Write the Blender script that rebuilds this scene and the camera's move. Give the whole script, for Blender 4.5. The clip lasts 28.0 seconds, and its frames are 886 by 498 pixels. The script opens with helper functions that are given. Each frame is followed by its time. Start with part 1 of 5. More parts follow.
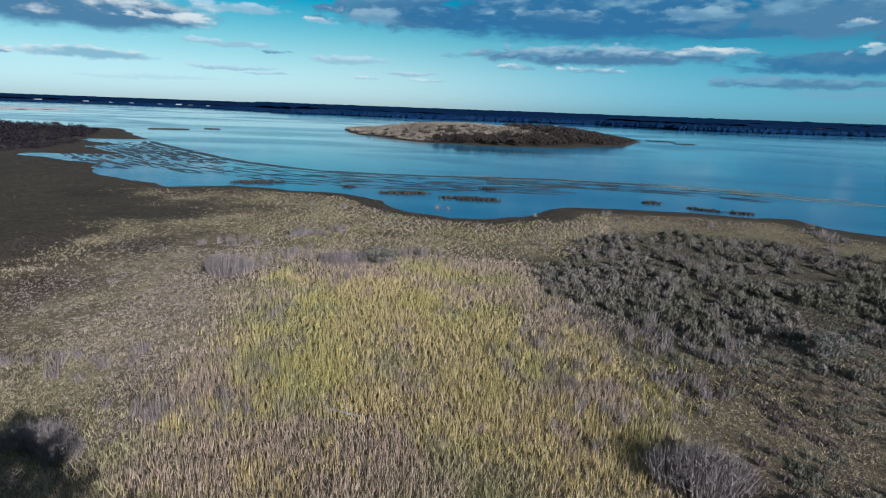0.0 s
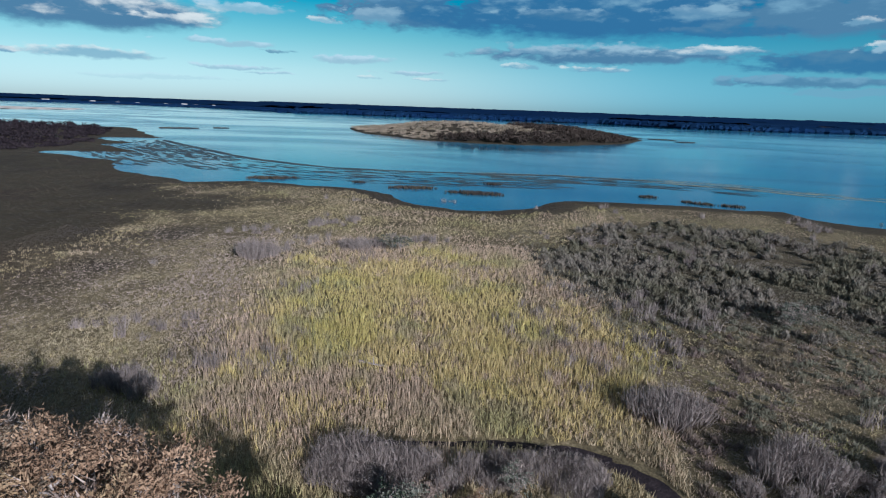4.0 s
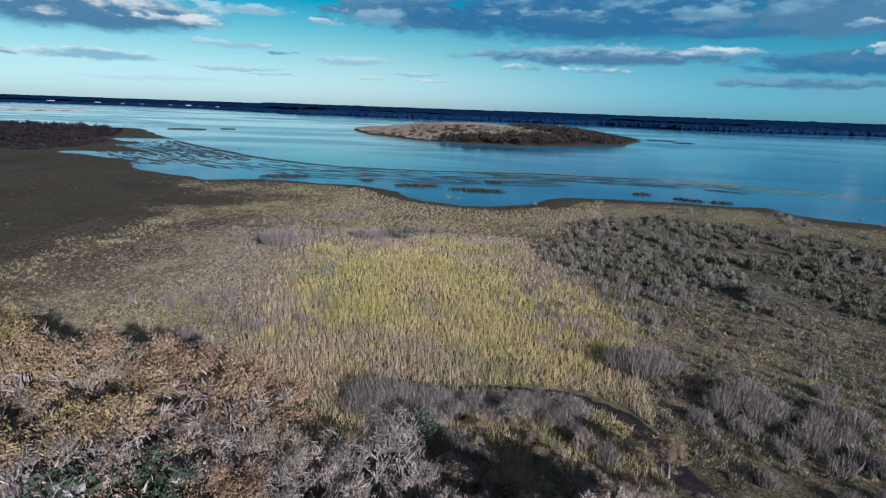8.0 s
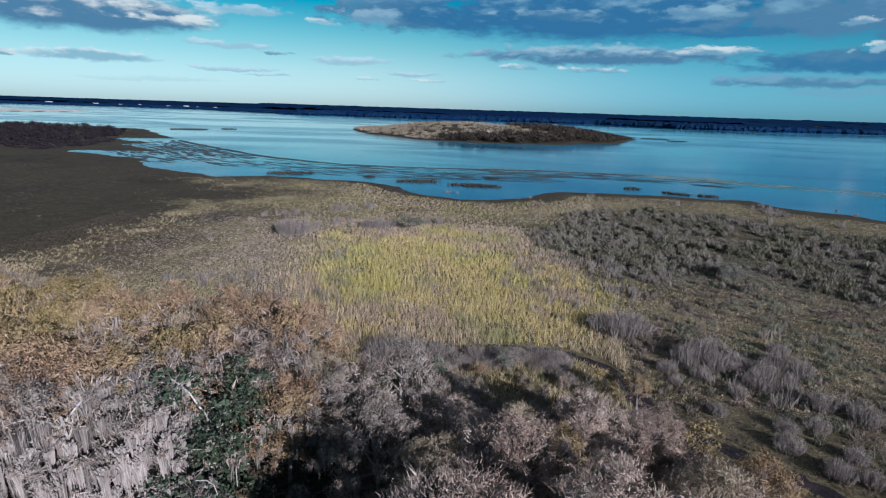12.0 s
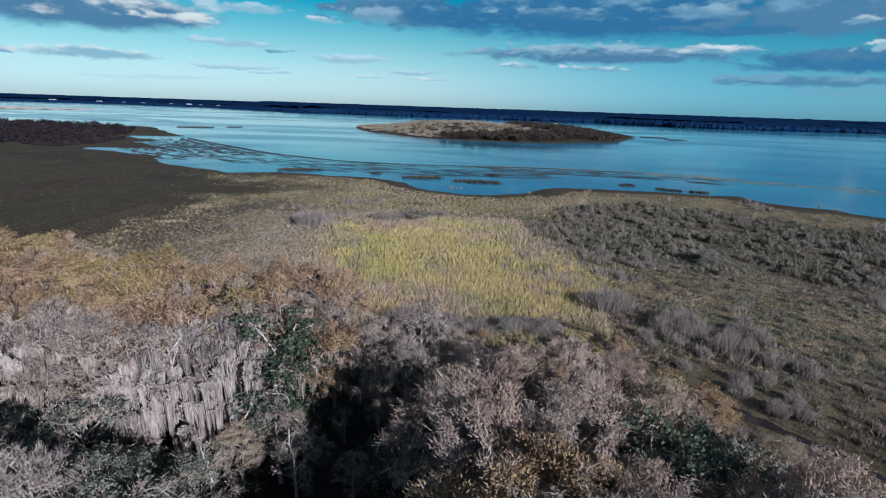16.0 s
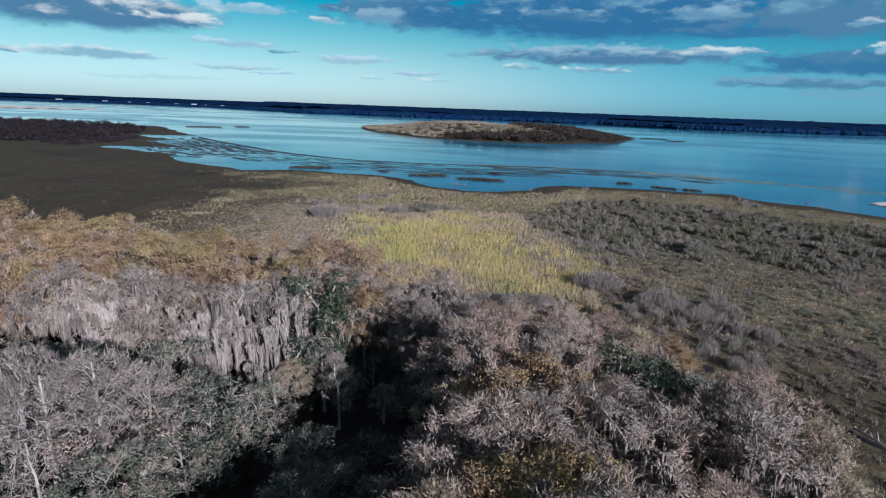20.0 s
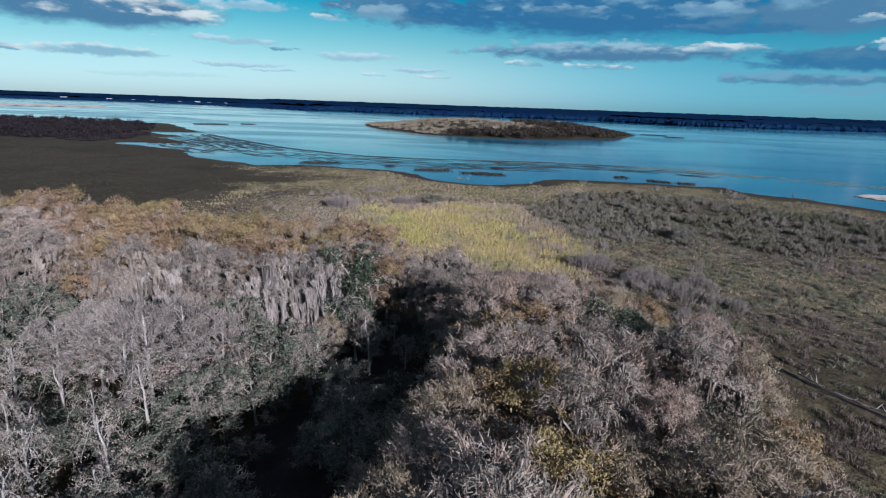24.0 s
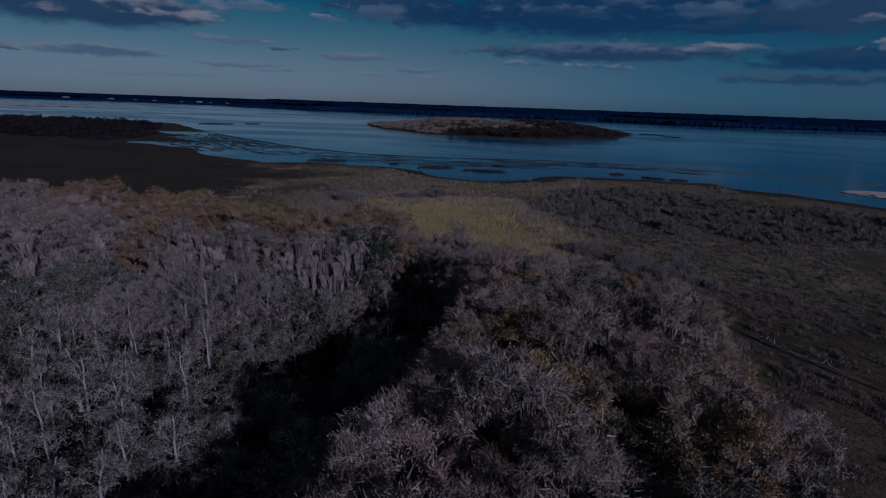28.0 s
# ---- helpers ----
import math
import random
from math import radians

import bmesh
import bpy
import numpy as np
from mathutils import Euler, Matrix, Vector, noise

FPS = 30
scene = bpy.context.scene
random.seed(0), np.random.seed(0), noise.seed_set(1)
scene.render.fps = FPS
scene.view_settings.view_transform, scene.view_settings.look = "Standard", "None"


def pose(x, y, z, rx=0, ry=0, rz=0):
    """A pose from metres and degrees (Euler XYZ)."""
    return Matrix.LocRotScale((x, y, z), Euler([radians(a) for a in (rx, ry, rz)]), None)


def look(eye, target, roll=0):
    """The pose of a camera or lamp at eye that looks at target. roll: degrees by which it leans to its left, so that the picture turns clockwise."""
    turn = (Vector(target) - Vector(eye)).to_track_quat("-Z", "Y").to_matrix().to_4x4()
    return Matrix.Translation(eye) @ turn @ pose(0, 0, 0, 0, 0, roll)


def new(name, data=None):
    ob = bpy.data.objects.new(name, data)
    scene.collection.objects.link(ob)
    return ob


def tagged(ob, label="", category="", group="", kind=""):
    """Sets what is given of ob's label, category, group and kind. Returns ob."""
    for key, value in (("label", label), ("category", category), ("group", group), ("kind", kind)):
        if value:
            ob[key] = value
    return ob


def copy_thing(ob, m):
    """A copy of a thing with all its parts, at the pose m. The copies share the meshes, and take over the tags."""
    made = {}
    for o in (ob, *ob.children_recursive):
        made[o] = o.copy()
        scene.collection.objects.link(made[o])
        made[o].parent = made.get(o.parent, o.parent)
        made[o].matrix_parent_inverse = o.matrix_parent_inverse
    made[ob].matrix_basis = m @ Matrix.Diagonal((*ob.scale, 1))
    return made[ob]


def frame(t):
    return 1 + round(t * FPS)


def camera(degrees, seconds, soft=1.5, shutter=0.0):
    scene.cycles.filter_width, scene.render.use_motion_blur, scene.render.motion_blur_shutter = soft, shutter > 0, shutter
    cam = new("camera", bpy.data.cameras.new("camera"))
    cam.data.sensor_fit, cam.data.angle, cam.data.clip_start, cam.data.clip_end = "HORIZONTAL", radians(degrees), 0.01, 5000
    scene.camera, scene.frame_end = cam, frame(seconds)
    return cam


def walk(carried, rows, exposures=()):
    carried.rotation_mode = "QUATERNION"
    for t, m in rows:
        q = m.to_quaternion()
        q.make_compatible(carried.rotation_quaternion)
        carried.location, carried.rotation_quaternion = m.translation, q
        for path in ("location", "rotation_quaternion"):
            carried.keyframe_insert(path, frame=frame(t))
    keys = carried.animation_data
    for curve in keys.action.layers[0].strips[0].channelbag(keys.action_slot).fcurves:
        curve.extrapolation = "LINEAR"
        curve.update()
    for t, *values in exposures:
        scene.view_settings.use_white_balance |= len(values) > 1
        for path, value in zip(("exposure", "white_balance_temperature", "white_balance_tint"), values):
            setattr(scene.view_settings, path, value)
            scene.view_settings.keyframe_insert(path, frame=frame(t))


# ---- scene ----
cam = camera(78.5, 28.0, soft=1.2)
PATH = [
    (0, (-0.205, -10.093, 28.945), (-0.385, -8.167, 28.437), 2.1),
    (0.5, (-0.216, -11.297, 28.953), (-0.399, -9.371, 28.447), 2.1),
    (1, (-0.227, -12.556, 28.911), (-0.413, -10.629, 28.409), 2.1),
    (1.5, (-0.275, -13.718, 28.885), (-0.461, -11.791, 28.384), 2.1),
    (2, (-0.254, -15.007, 28.918), (-0.442, -13.08, 28.417), 2.1),
    (2.5, (-0.176, -16.195, 28.842), (-0.367, -14.268, 28.341), 2.1),
    (3, (-0.057, -17.468, 28.876), (-0.251, -15.542, 28.372), 2.0),
    (3.5, (-0.104, -18.567, 28.812), (-0.297, -16.642, 28.304), 2.0),
    (5.5, (-0.14, -23.896, 28.843), (-0.331, -21.973, 28.328), 2.0),
    (6, (-0.059, -25.081, 28.921), (-0.251, -23.158, 28.407), 2.0),
    (6.5, (0.035, -26.279, 28.942), (-0.159, -24.356, 28.43), 2.0),
    (7, (0.054, -27.479, 28.949), (-0.141, -25.555, 28.438), 2.0),
    (7.5, (0.125, -28.801, 28.943), (-0.072, -26.877, 28.434), 1.9),
    (8, (0.156, -30.2, 28.988), (-0.042, -28.276, 28.481), 2.0),
    (8.5, (0.094, -31.37, 28.904), (-0.102, -29.445, 28.397), 1.9),
    (9, (0.051, -32.663, 29.022), (-0.145, -30.738, 28.513), 1.9),
    (9.5, (0.113, -33.699, 28.994), (-0.082, -31.775, 28.484), 1.8),
    (10, (0.137, -34.889, 29.007), (-0.052, -32.965, 28.494), 1.8),
    (10.5, (0.233, -36.097, 28.929), (0.045, -34.173, 28.418), 1.8),
    (11, (0.267, -37.198, 28.809), (0.08, -35.273, 28.298), 1.8),
    (11.5, (0.262, -38.334, 28.597), (0.074, -36.409, 28.089), 1.8),
    (12, (0.382, -39.876, 28.66), (0.193, -37.951, 28.153), 1.8),
    (12.5, (0.502, -41.342, 28.861), (0.312, -39.416, 28.354), 1.8),
    (14.5, (0.366, -46.563, 29.138), (0.175, -44.638, 28.629), 2.0),
    (15, (0.333, -47.856, 29.207), (0.142, -45.931, 28.697), 1.9),
    (15.5, (0.326, -49.079, 29.243), (0.135, -47.155, 28.731), 1.9),
    (16, (0.318, -50.199, 29.187), (0.127, -48.275, 28.674), 1.9),
    (16.5, (0.26, -51.501, 29.193), (0.07, -49.577, 28.681), 1.9),
    (17, (0.216, -52.705, 29.229), (0.022, -50.781, 28.718), 1.9),
    (17.5, (0.218, -54.065, 29.315), (0.022, -52.141, 28.805), 1.8),
    (18, (0.261, -55.366, 29.273), (0.062, -53.442, 28.765), 1.9),
    (18.5, (0.335, -56.618, 29.205), (0.135, -54.693, 28.698), 1.9),
    (19, (0.327, -57.902, 29.204), (0.127, -55.978, 28.697), 2.0),
    (19.5, (0.303, -59.248, 29.205), (0.104, -57.324, 28.697), 2.0),
    (20, (0.309, -60.509, 29.184), (0.111, -58.585, 28.674), 2.1),
    (20.5, (0.365, -61.788, 29.129), (0.167, -59.865, 28.618), 2.1),
    (21, (0.424, -63.074, 29.115), (0.225, -61.151, 28.603), 2.1),
    (21.5, (0.434, -64.384, 29.115), (0.236, -62.462, 28.601), 2.0),
    (23.5, (0.354, -69.609, 29.2), (0.152, -67.688, 28.681), 2.1),
    (24, (0.409, -71.041, 29.269), (0.205, -69.121, 28.749), 2.0),
    (24.5, (0.361, -72.414, 29.28), (0.158, -70.494, 28.761), 2.0),
    (25, (0.252, -73.743, 29.309), (0.047, -71.823, 28.789), 2.0),
    (25.5, (0.272, -74.961, 29.278), (0.062, -73.041, 28.759), 2.0),
    (26, (0.308, -76.18, 29.28), (0.097, -74.26, 28.762), 1.9),
    (26.5, (0.233, -77.329, 29.23), (0.022, -75.408, 28.712), 1.9),
    (27, (0.292, -78.544, 29.186), (0.08, -76.624, 28.668), 1.9),
    (27.5, (0.394, -79.814, 29.156), (0.186, -77.893, 28.639), 1.9),
    (28, (0.412, -80.928, 29.156), (0.208, -79.007, 28.636), 2.0),
]
walk(cam, [(t, look(eye, target, roll)) for t, eye, target, roll in PATH],
     exposures=[(t, 0.8 + fade, warm, tint) for t, fade, warm, tint in ((0, 0, 5350, 14), (25.6, 0, 5350, 14), (26, -0.62, 5250, 16), (26.5, -1.05, 5200, 19), (27, -1.3, 5100, 22), (27.5, -1.85, 5000, 27), (28, -2.35, 4900, 34))])

# ---- world, sun, exposure ----
SUN_AZ, SUN_EL = 140.0, 19.0          # degrees clockwise from +y, degrees up

world = bpy.data.worlds.new("sky")
scene.world = world
world.use_nodes = True
WT = world.node_tree
WT.nodes.clear()


class Nodes:
    """Short ways to add and link shader nodes in one tree."""

    def __init__(self, tree):
        self.tree = tree

    def add(self, kind, ins=None, **props):
        n = self.tree.nodes.new(kind)
        for key, value in props.items():
            setattr(n, key, value)
        for key, value in (ins or {}).items():
            if isinstance(value, bpy.types.NodeSocket):
                self.tree.links.new(value, n.inputs[key])
            else:
                n.inputs[key].default_value = value
        return n

    def math(self, op, a, b=0.0, clamp=False):
        return self.add("ShaderNodeMath", {0: a, 1: b}, operation=op, use_clamp=clamp).outputs[0]

    def vmath(self, op, a, b=(0, 0, 0)):
        n = self.add("ShaderNodeVectorMath", {0: a, 1: b}, operation=op)
        return n.outputs["Value" if op in ("LENGTH", "DOT_PRODUCT") else "Vector"]

    def mix(self, fac, a, b, blend="MIX"):
        n = self.add("ShaderNodeMix", data_type="RGBA", blend_type=blend)
        for i, v in ((0, fac), (6, a), (7, b)):
            if isinstance(v, bpy.types.NodeSocket):
                self.tree.links.new(v, n.inputs[i])
            else:
                n.inputs[i].default_value = v if i == 0 else (*v, 1)[:4]
        return n.outputs[2]

    def noise(self, vec, scale, detail=4.0, rough=0.55, distortion=0.0):
        ins = {"Scale": scale, "Detail": detail, "Roughness": rough, "Distortion": distortion}
        if vec is not None:
            ins["Vector"] = vec
        return self.add("ShaderNodeTexNoise", ins)

    def ramp(self, fac, stops):
        n = self.add("ShaderNodeValToRGB", {"Fac": fac})
        el = n.color_ramp.elements
        while len(el) < len(stops):
            el.new(0.5)
        for e, (p, c) in zip(el, stops):
            e.position, e.color = p, (*c, 1)
        return n.outputs["Color"]

    def smooth(self, value, lo, hi, a=0.0, b=1.0):
        return self.add("ShaderNodeMapRange", {0: value, 1: lo, 2: hi, 3: a, 4: b}, interpolation_type="SMOOTHSTEP").outputs[0]


W = Nodes(WT)
ray = W.add("ShaderNodeTexCoord").outputs["Generated"]
axes = W.add("ShaderNodeSeparateXYZ", {0: W.vmath("NORMALIZE", ray)})
azim = W.math("MULTIPLY", W.math("ARCTAN2", axes.outputs[0], axes.outputs[1]), 57.2958)
elev = W.math("MULTIPLY", W.math("ARCSINE", axes.outputs[2]), 57.2958)
polar = W.add("ShaderNodeCombineXYZ", {0: azim, 1: elev}).outputs[0]
# clouds near the horizon are drawn out sideways
drawn = W.add("ShaderNodeCombineXYZ", {0: W.math("MULTIPLY", azim, 0.4), 1: elev}).outputs[0]
billow = W.noise(drawn, 0.75, 5.0, 0.55, 0.25)
fine = W.noise(W.vmath("MULTIPLY", drawn, (0.8, 1.0, 0)), 1.5, 5.0, 0.55, 0.15)
shift = W.vmath("MULTIPLY", W.vmath("SUBTRACT", billow.outputs["Color"], (0.5, 0.5, 0.5)), (7.0, 1.0, 0))
puff = W.noise(W.vmath("MULTIPLY", polar, (0.6, 1.0, 0)), 2.2, 5.0, 0.6)
shift = W.vmath("ADD", shift, W.vmath("MULTIPLY", W.vmath("SUBTRACT", puff.outputs["Color"], (0.5, 0.5, 0.5)), (1.6, 0.45, 0)))
bent = W.vmath("ADD", polar, shift)
lumps = W.math("ADD", W.math("MULTIPLY", billow.outputs[0], 0.6), W.math("MULTIPLY", fine.outputs[0], 0.6))     # about 0.6
NAVY, SLATE, HAZE, LILAC, CREAM, VEIL = (0.75, 2.7, 4.6), (1.55, 3.5, 4.9), (3.3, 5.9, 6.9), (5.6, 8.0, 8.3), (12.5, 12.6, 10.6), (9.4, 11.2, 10.8)


def cloud(under, az, el, wide, tall, base, top, weight=1.0, ragged=1.0, lit=0.15):
    """Lays one cloud over the sky: a fairly flat darker base under a puffy, lighter top."""
    here = W.vmath("ADD", bent, W.vmath("MULTIPLY", under, (1e-7, 1e-7, 0)))       # one cloud is worked out after another
    q = W.vmath("MULTIPLY", W.vmath("SUBTRACT", here, (az, el, 0)), (1 / wide, 1 / tall, 0))
    up = W.add("ShaderNodeSeparateXYZ", {0: q}).outputs[1]
    loose = W.math("MULTIPLY", W.math("SUBTRACT", lumps, 0.6), W.smooth(up, -0.9, 0.3, 0.7 * ragged, 2.6 * ragged))
    dense = W.math("ADD", W.math("SUBTRACT", 1.0, W.vmath("LENGTH", q)), loose)
    light = W.math("ADD", W.math("MULTIPLY", up, 0.55), W.math("MULTIPLY", W.math("SUBTRACT", lumps, 0.6), 2.4))
    body = W.mix(W.smooth(light, lit - 0.35, lit + 0.4), base, top)
    return W.mix(W.smooth(dense, -0.05, 0.42, 0.0, weight), under, body)


high = W.noise(W.vmath("MULTIPLY", polar, (0.05, 0.09, 0)), 1.0, 6.0, 0.6, 0.4).outputs[0]
above = W.math("MULTIPLY", W.smooth(high, 0.42, 0.6), W.smooth(elev, 12.0, 26.0))
sky = W.add("ShaderNodeTexSky", sky_type="NISHITA", sun_disc=False, sun_elevation=radians(SUN_EL), sun_rotation=radians(SUN_AZ),
            altitude=10.0, air_density=1.0, dust_density=0.4, ozone_density=3.0)
shine = W.add("ShaderNodeRGBToBW", {"Color": sky.outputs[0]}).outputs[0]
hue = W.ramp(W.math("MULTIPLY", elev, 0.05, True), [(0.0, (1.42, 1.74, 1.48)), (0.15, (1.12, 1.66, 1.46)), (0.3, (0.62, 1.5, 1.46)), (0.475, (0.06, 1.16, 1.48)), (0.85, (0.42, 0.66, 1.16))])
hue = W.mix(W.smooth(azim, -16.0, 24.0), hue, W.mix(1.0, hue, (0.47, 0.86, 1.06), "MULTIPLY"))
clear = W.vmath("SCALE", hue)
WT.links.new(shine, clear.node.inputs["Scale"])
c2 = clear
for row in [(-26.0, 2.85, 4.2, 0.24, LILAC, VEIL, 0.75), (-23.2, 2.4, 2.6, 0.16, LILAC, VEIL, 0.7), (-15.8, 4.15, 4.2, 0.5, LILAC, VEIL, 0.75), (-9.4, 3.1, 3.2, 0.26, LILAC, VEIL, 0.8),
            (-7.4, 2.5, 1.8, 0.2, LILAC, CREAM, 0.6), (-26.8, 5.0, 5.0, 0.36, LILAC, VEIL, 0.7), (-22.6, 4.5, 1.8, 0.2, SLATE, LILAC, 0.7), (-18.3, 7.5, 2.0, 0.35, LILAC, CREAM, 0.7),
            (-25.4, 8.1, 4.6, 0.55, LILAC, VEIL, 0.7), (-14.0, 2.5, 1.2, 0.22, LILAC, CREAM, 0.5), (-33.0, 1.7, 7.0, 0.3, LILAC, VEIL, 0.25), (-37.4, 3.4, 4.9, 0.6, HAZE, CREAM, 0.7),
            (-44.2, 3.2, 2.2, 0.4, HAZE, CREAM, 0.9), (-38.5, 7.0, 12.5, 2.0, SLATE, CREAM, 1.0, 0.42, 0.22), (-31.0, 6.6, 4.0, 0.8, SLATE, CREAM, 0.8, 1.0, 0.0),
            (-10.0, 8.9, 8.5, 2.2, SLATE, HAZE, 1.0, 1.3, 0.3), (8.0, 9.0, 25.0, 2.9, NAVY, HAZE, 1.0, 0.8, 0.3), (27.0, 8.6, 11.0, 2.3, SLATE, HAZE, 1.0, 0.9, 0.25),
            (-13.0, 8.2, 3.2, 0.9, HAZE, LILAC, 0.7), (5.5, 8.8, 5.0, 0.6, SLATE, LILAC, 0.5), (17.0, 8.7, 4.6, 0.7, HAZE, LILAC, 0.55), (20.0, 7.2, 6.0, 0.5, NAVY, SLATE, 0.7), (29.6, 7.6, 1.9, 0.42, HAZE, CREAM, 0.75),
            (28.5, 4.6, 9.0, 1.05, NAVY, SLATE, 0.9, 0.7), (26.5, 3.0, 7.5, 0.6, SLATE, HAZE, 0.85), (29.0, 2.1, 6.0, 0.35, HAZE, HAZE, 0.5), (9.5, 5.2, 14.5, 1.0, SLATE, LILAC, 1.0, 0.75, 0.2),
            (18.4, 5.55, 4.2, 0.5, HAZE, CREAM, 0.85, 1.0, 0.05), (2.5, 5.4, 4.5, 0.4, HAZE, LILAC, 0.6), (1.2, 4.1, 2.2, 0.24, HAZE, CREAM, 0.6), (9.2, 3.9, 2.8, 0.36, HAZE, CREAM, 0.7), (30.7, 5.6, 1.2, 0.6, LILAC, CREAM, 0.85),
            (40.0, 6.0, 9.0, 4.0, NAVY, SLATE, 0.9), (20.0, 14.5, 26.0, 4.5, SLATE, HAZE, 0.9)]:
    c2 = cloud(c2, *row)
c3 = W.mix(W.math("MULTIPLY", above, 0.9), c2, (6.2, 7.4, 8.2))
bg = W.add("ShaderNodeBackground", {"Color": c3, "Strength": 0.036})
out = W.add("ShaderNodeOutputWorld", {"Surface": bg.outputs[0]})

sun_data = bpy.data.lights.new("sun", "SUN")
sun_data.energy, sun_data.angle, sun_data.color = 4.7, radians(0.53), (1.0, 0.93, 0.84)
sun = new("sun", sun_data)
az, el = radians(SUN_AZ), radians(SUN_EL)
sun.matrix_world = look((0, 0, 0), (-math.sin(az) * math.cos(el), -math.cos(az) * math.cos(el), -math.sin(el))) @ Matrix.Identity(4)
sun.location = (60, -160, 200)


# ---- materials ----
def material(name, rough=0.8, specular=0.25):
    m = bpy.data.materials.new(name)
    m.use_nodes = True
    n = Nodes(m.node_tree)
    p = m.node_tree.nodes["Principled BSDF"]
    p.inputs["Roughness"].default_value = rough
    p.inputs["Specular IOR Level"].default_value = specular
    return m, n, p


def plant(name, colours, patch=None, patch_scale=0.06, rough=0.75, through_light=0.1, speckle=0.34, gloss=0.2):
    """Blades, leaves and twigs: each takes its own tone from a ramp, drifting over metres; patch tints whole swathes."""
    m, n, p = material(name, rough, gloss)
    geo = n.add("ShaderNodeNewGeometry")
    info = n.add("ShaderNodeObjectInfo")
    broad = n.noise(geo.outputs["Position"], patch_scale, 3.0, 0.6)
    small = n.noise(geo.outputs["Position"], 0.7, 4.0, 0.7)
    tone = n.math("ADD", n.math("MULTIPLY", geo.outputs["Random Per Island"], speckle), n.math("MULTIPLY", small.outputs[0], 0.9 - speckle))
    tone = n.math("ADD", tone, n.math("MULTIPLY", info.outputs["Random"], 0.12))
    k = len(colours)
    col = n.ramp(tone, [(0.18 + 0.64 * i / (k - 1), c) for i, c in enumerate(colours)])
    if patch:
        col = n.mix(n.smooth(broad.outputs[0], 0.44, 0.62), col, n.mix(1.0, col, patch, "MULTIPLY"))
    m.node_tree.links.new(col, p.inputs["Base Color"])
    if through_light:
        tr = n.add("ShaderNodeBsdfTranslucent", {"Color": col})
        mix = n.add("ShaderNodeMixShader", {0: through_light, 1: p.outputs[0], 2: tr.outputs[0]})
        m.node_tree.links.new(mix.outputs[0], m.node_tree.nodes["Material Output"].inputs["Surface"])
    return m


def bark(name, dark, light):
    m, n, p = material(name, 0.9, 0.1)
    pos = n.add("ShaderNodeTexCoord").outputs["Object"]
    streak = n.noise(n.vmath("MULTIPLY", pos, (9, 9, 1.2)), 1.0, 6.0, 0.65)
    blot = n.noise(pos, 0.9, 3.0)
    col = n.ramp(n.math("ADD", n.math("MULTIPLY", streak.outputs[0], 0.6), n.math("MULTIPLY", blot.outputs[0], 0.4)), [(0.35, dark), (0.65, light)])
    m.node_tree.links.new(col, p.inputs["Base Color"])
    bump = n.add("ShaderNodeBump", {"Height": streak.outputs[0], "Strength": 0.6, "Distance": 0.04})
    m.node_tree.links.new(bump.outputs[0], p.inputs["Normal"])
    return m


REED_GOLD = plant("golden_green_reed", [(0.166, 0.121, 0.058), (0.395, 0.309, 0.137), (0.561, 0.451, 0.21), (0.716, 0.592, 0.337)], (0.92, 0.98, 0.76), through_light=0.28)
HEATH = plant("brown_heath_leaf", [(0.056, 0.042, 0.038), (0.133, 0.101, 0.087), (0.235, 0.181, 0.154), (0.377, 0.301, 0.263)], (0.85, 0.92, 0.75), 0.1, speckle=0.16, through_light=0.3)
HEATH_GREEN = plant("olive_heath_leaf", [(0.046, 0.045, 0.031), (0.116, 0.111, 0.078), (0.2, 0.188, 0.132), (0.317, 0.294, 0.215)], None, 0.1, speckle=0.16, through_light=0.3)
REED_TAN = plant("dry_tan_reed", [(0.14, 0.099, 0.077), (0.336, 0.259, 0.183), (0.519, 0.392, 0.28), (0.7, 0.547, 0.448)], (0.80, 0.95, 0.62), through_light=0.3)
SEDGE = plant("brown_olive_sedge", [(0.123, 0.095, 0.065), (0.302, 0.241, 0.151), (0.493, 0.392, 0.252), (0.672, 0.549, 0.375)], (0.95, 0.98, 0.78), speckle=0.26, through_light=0.3)
SEDGE_MAUVE = plant("withered_mauve_sedge", [(0.125, 0.097, 0.082), (0.26, 0.206, 0.174), (0.403, 0.323, 0.269), (0.556, 0.457, 0.385)], (0.9, 0.95, 0.72), 0.05, speckle=0.2, through_light=0.3)
# dark sedge; on the western flat its darkness stands for cloud shade
SEDGE_DARK_SHADED = plant("dark_and_shaded_sedge", [(0.02, 0.016, 0.015), (0.042, 0.034, 0.03), (0.068, 0.057, 0.047), (0.10, 0.085, 0.07)], (1.3, 1.25, 1.0), 0.03, speckle=0.16, through_light=0.3)
SCRUB = plant("grey_green_scrub", [(0.037, 0.031, 0.026), (0.117, 0.101, 0.08), (0.229, 0.199, 0.16), (0.4, 0.346, 0.286)], (0.78, 0.82, 0.68), speckle=0.26)
BRUSH = plant("bare_grey_brush", [(0.059, 0.046, 0.043), (0.146, 0.12, 0.106), (0.238, 0.199, 0.176), (0.334, 0.286, 0.255)], None, through_light=0.1)
MOSS_PALE = plant("pale_hanging_moss", [(0.061, 0.049, 0.044), (0.183, 0.152, 0.137), (0.314, 0.271, 0.245), (0.437, 0.385, 0.349)], None, through_light=0.12, speckle=0.3)
MOSS = plant("grey_hanging_moss", [(0.047, 0.036, 0.032), (0.153, 0.125, 0.106), (0.279, 0.233, 0.197), (0.409, 0.349, 0.299)], (0.88, 0.86, 0.84), through_light=0.12, speckle=0.28)
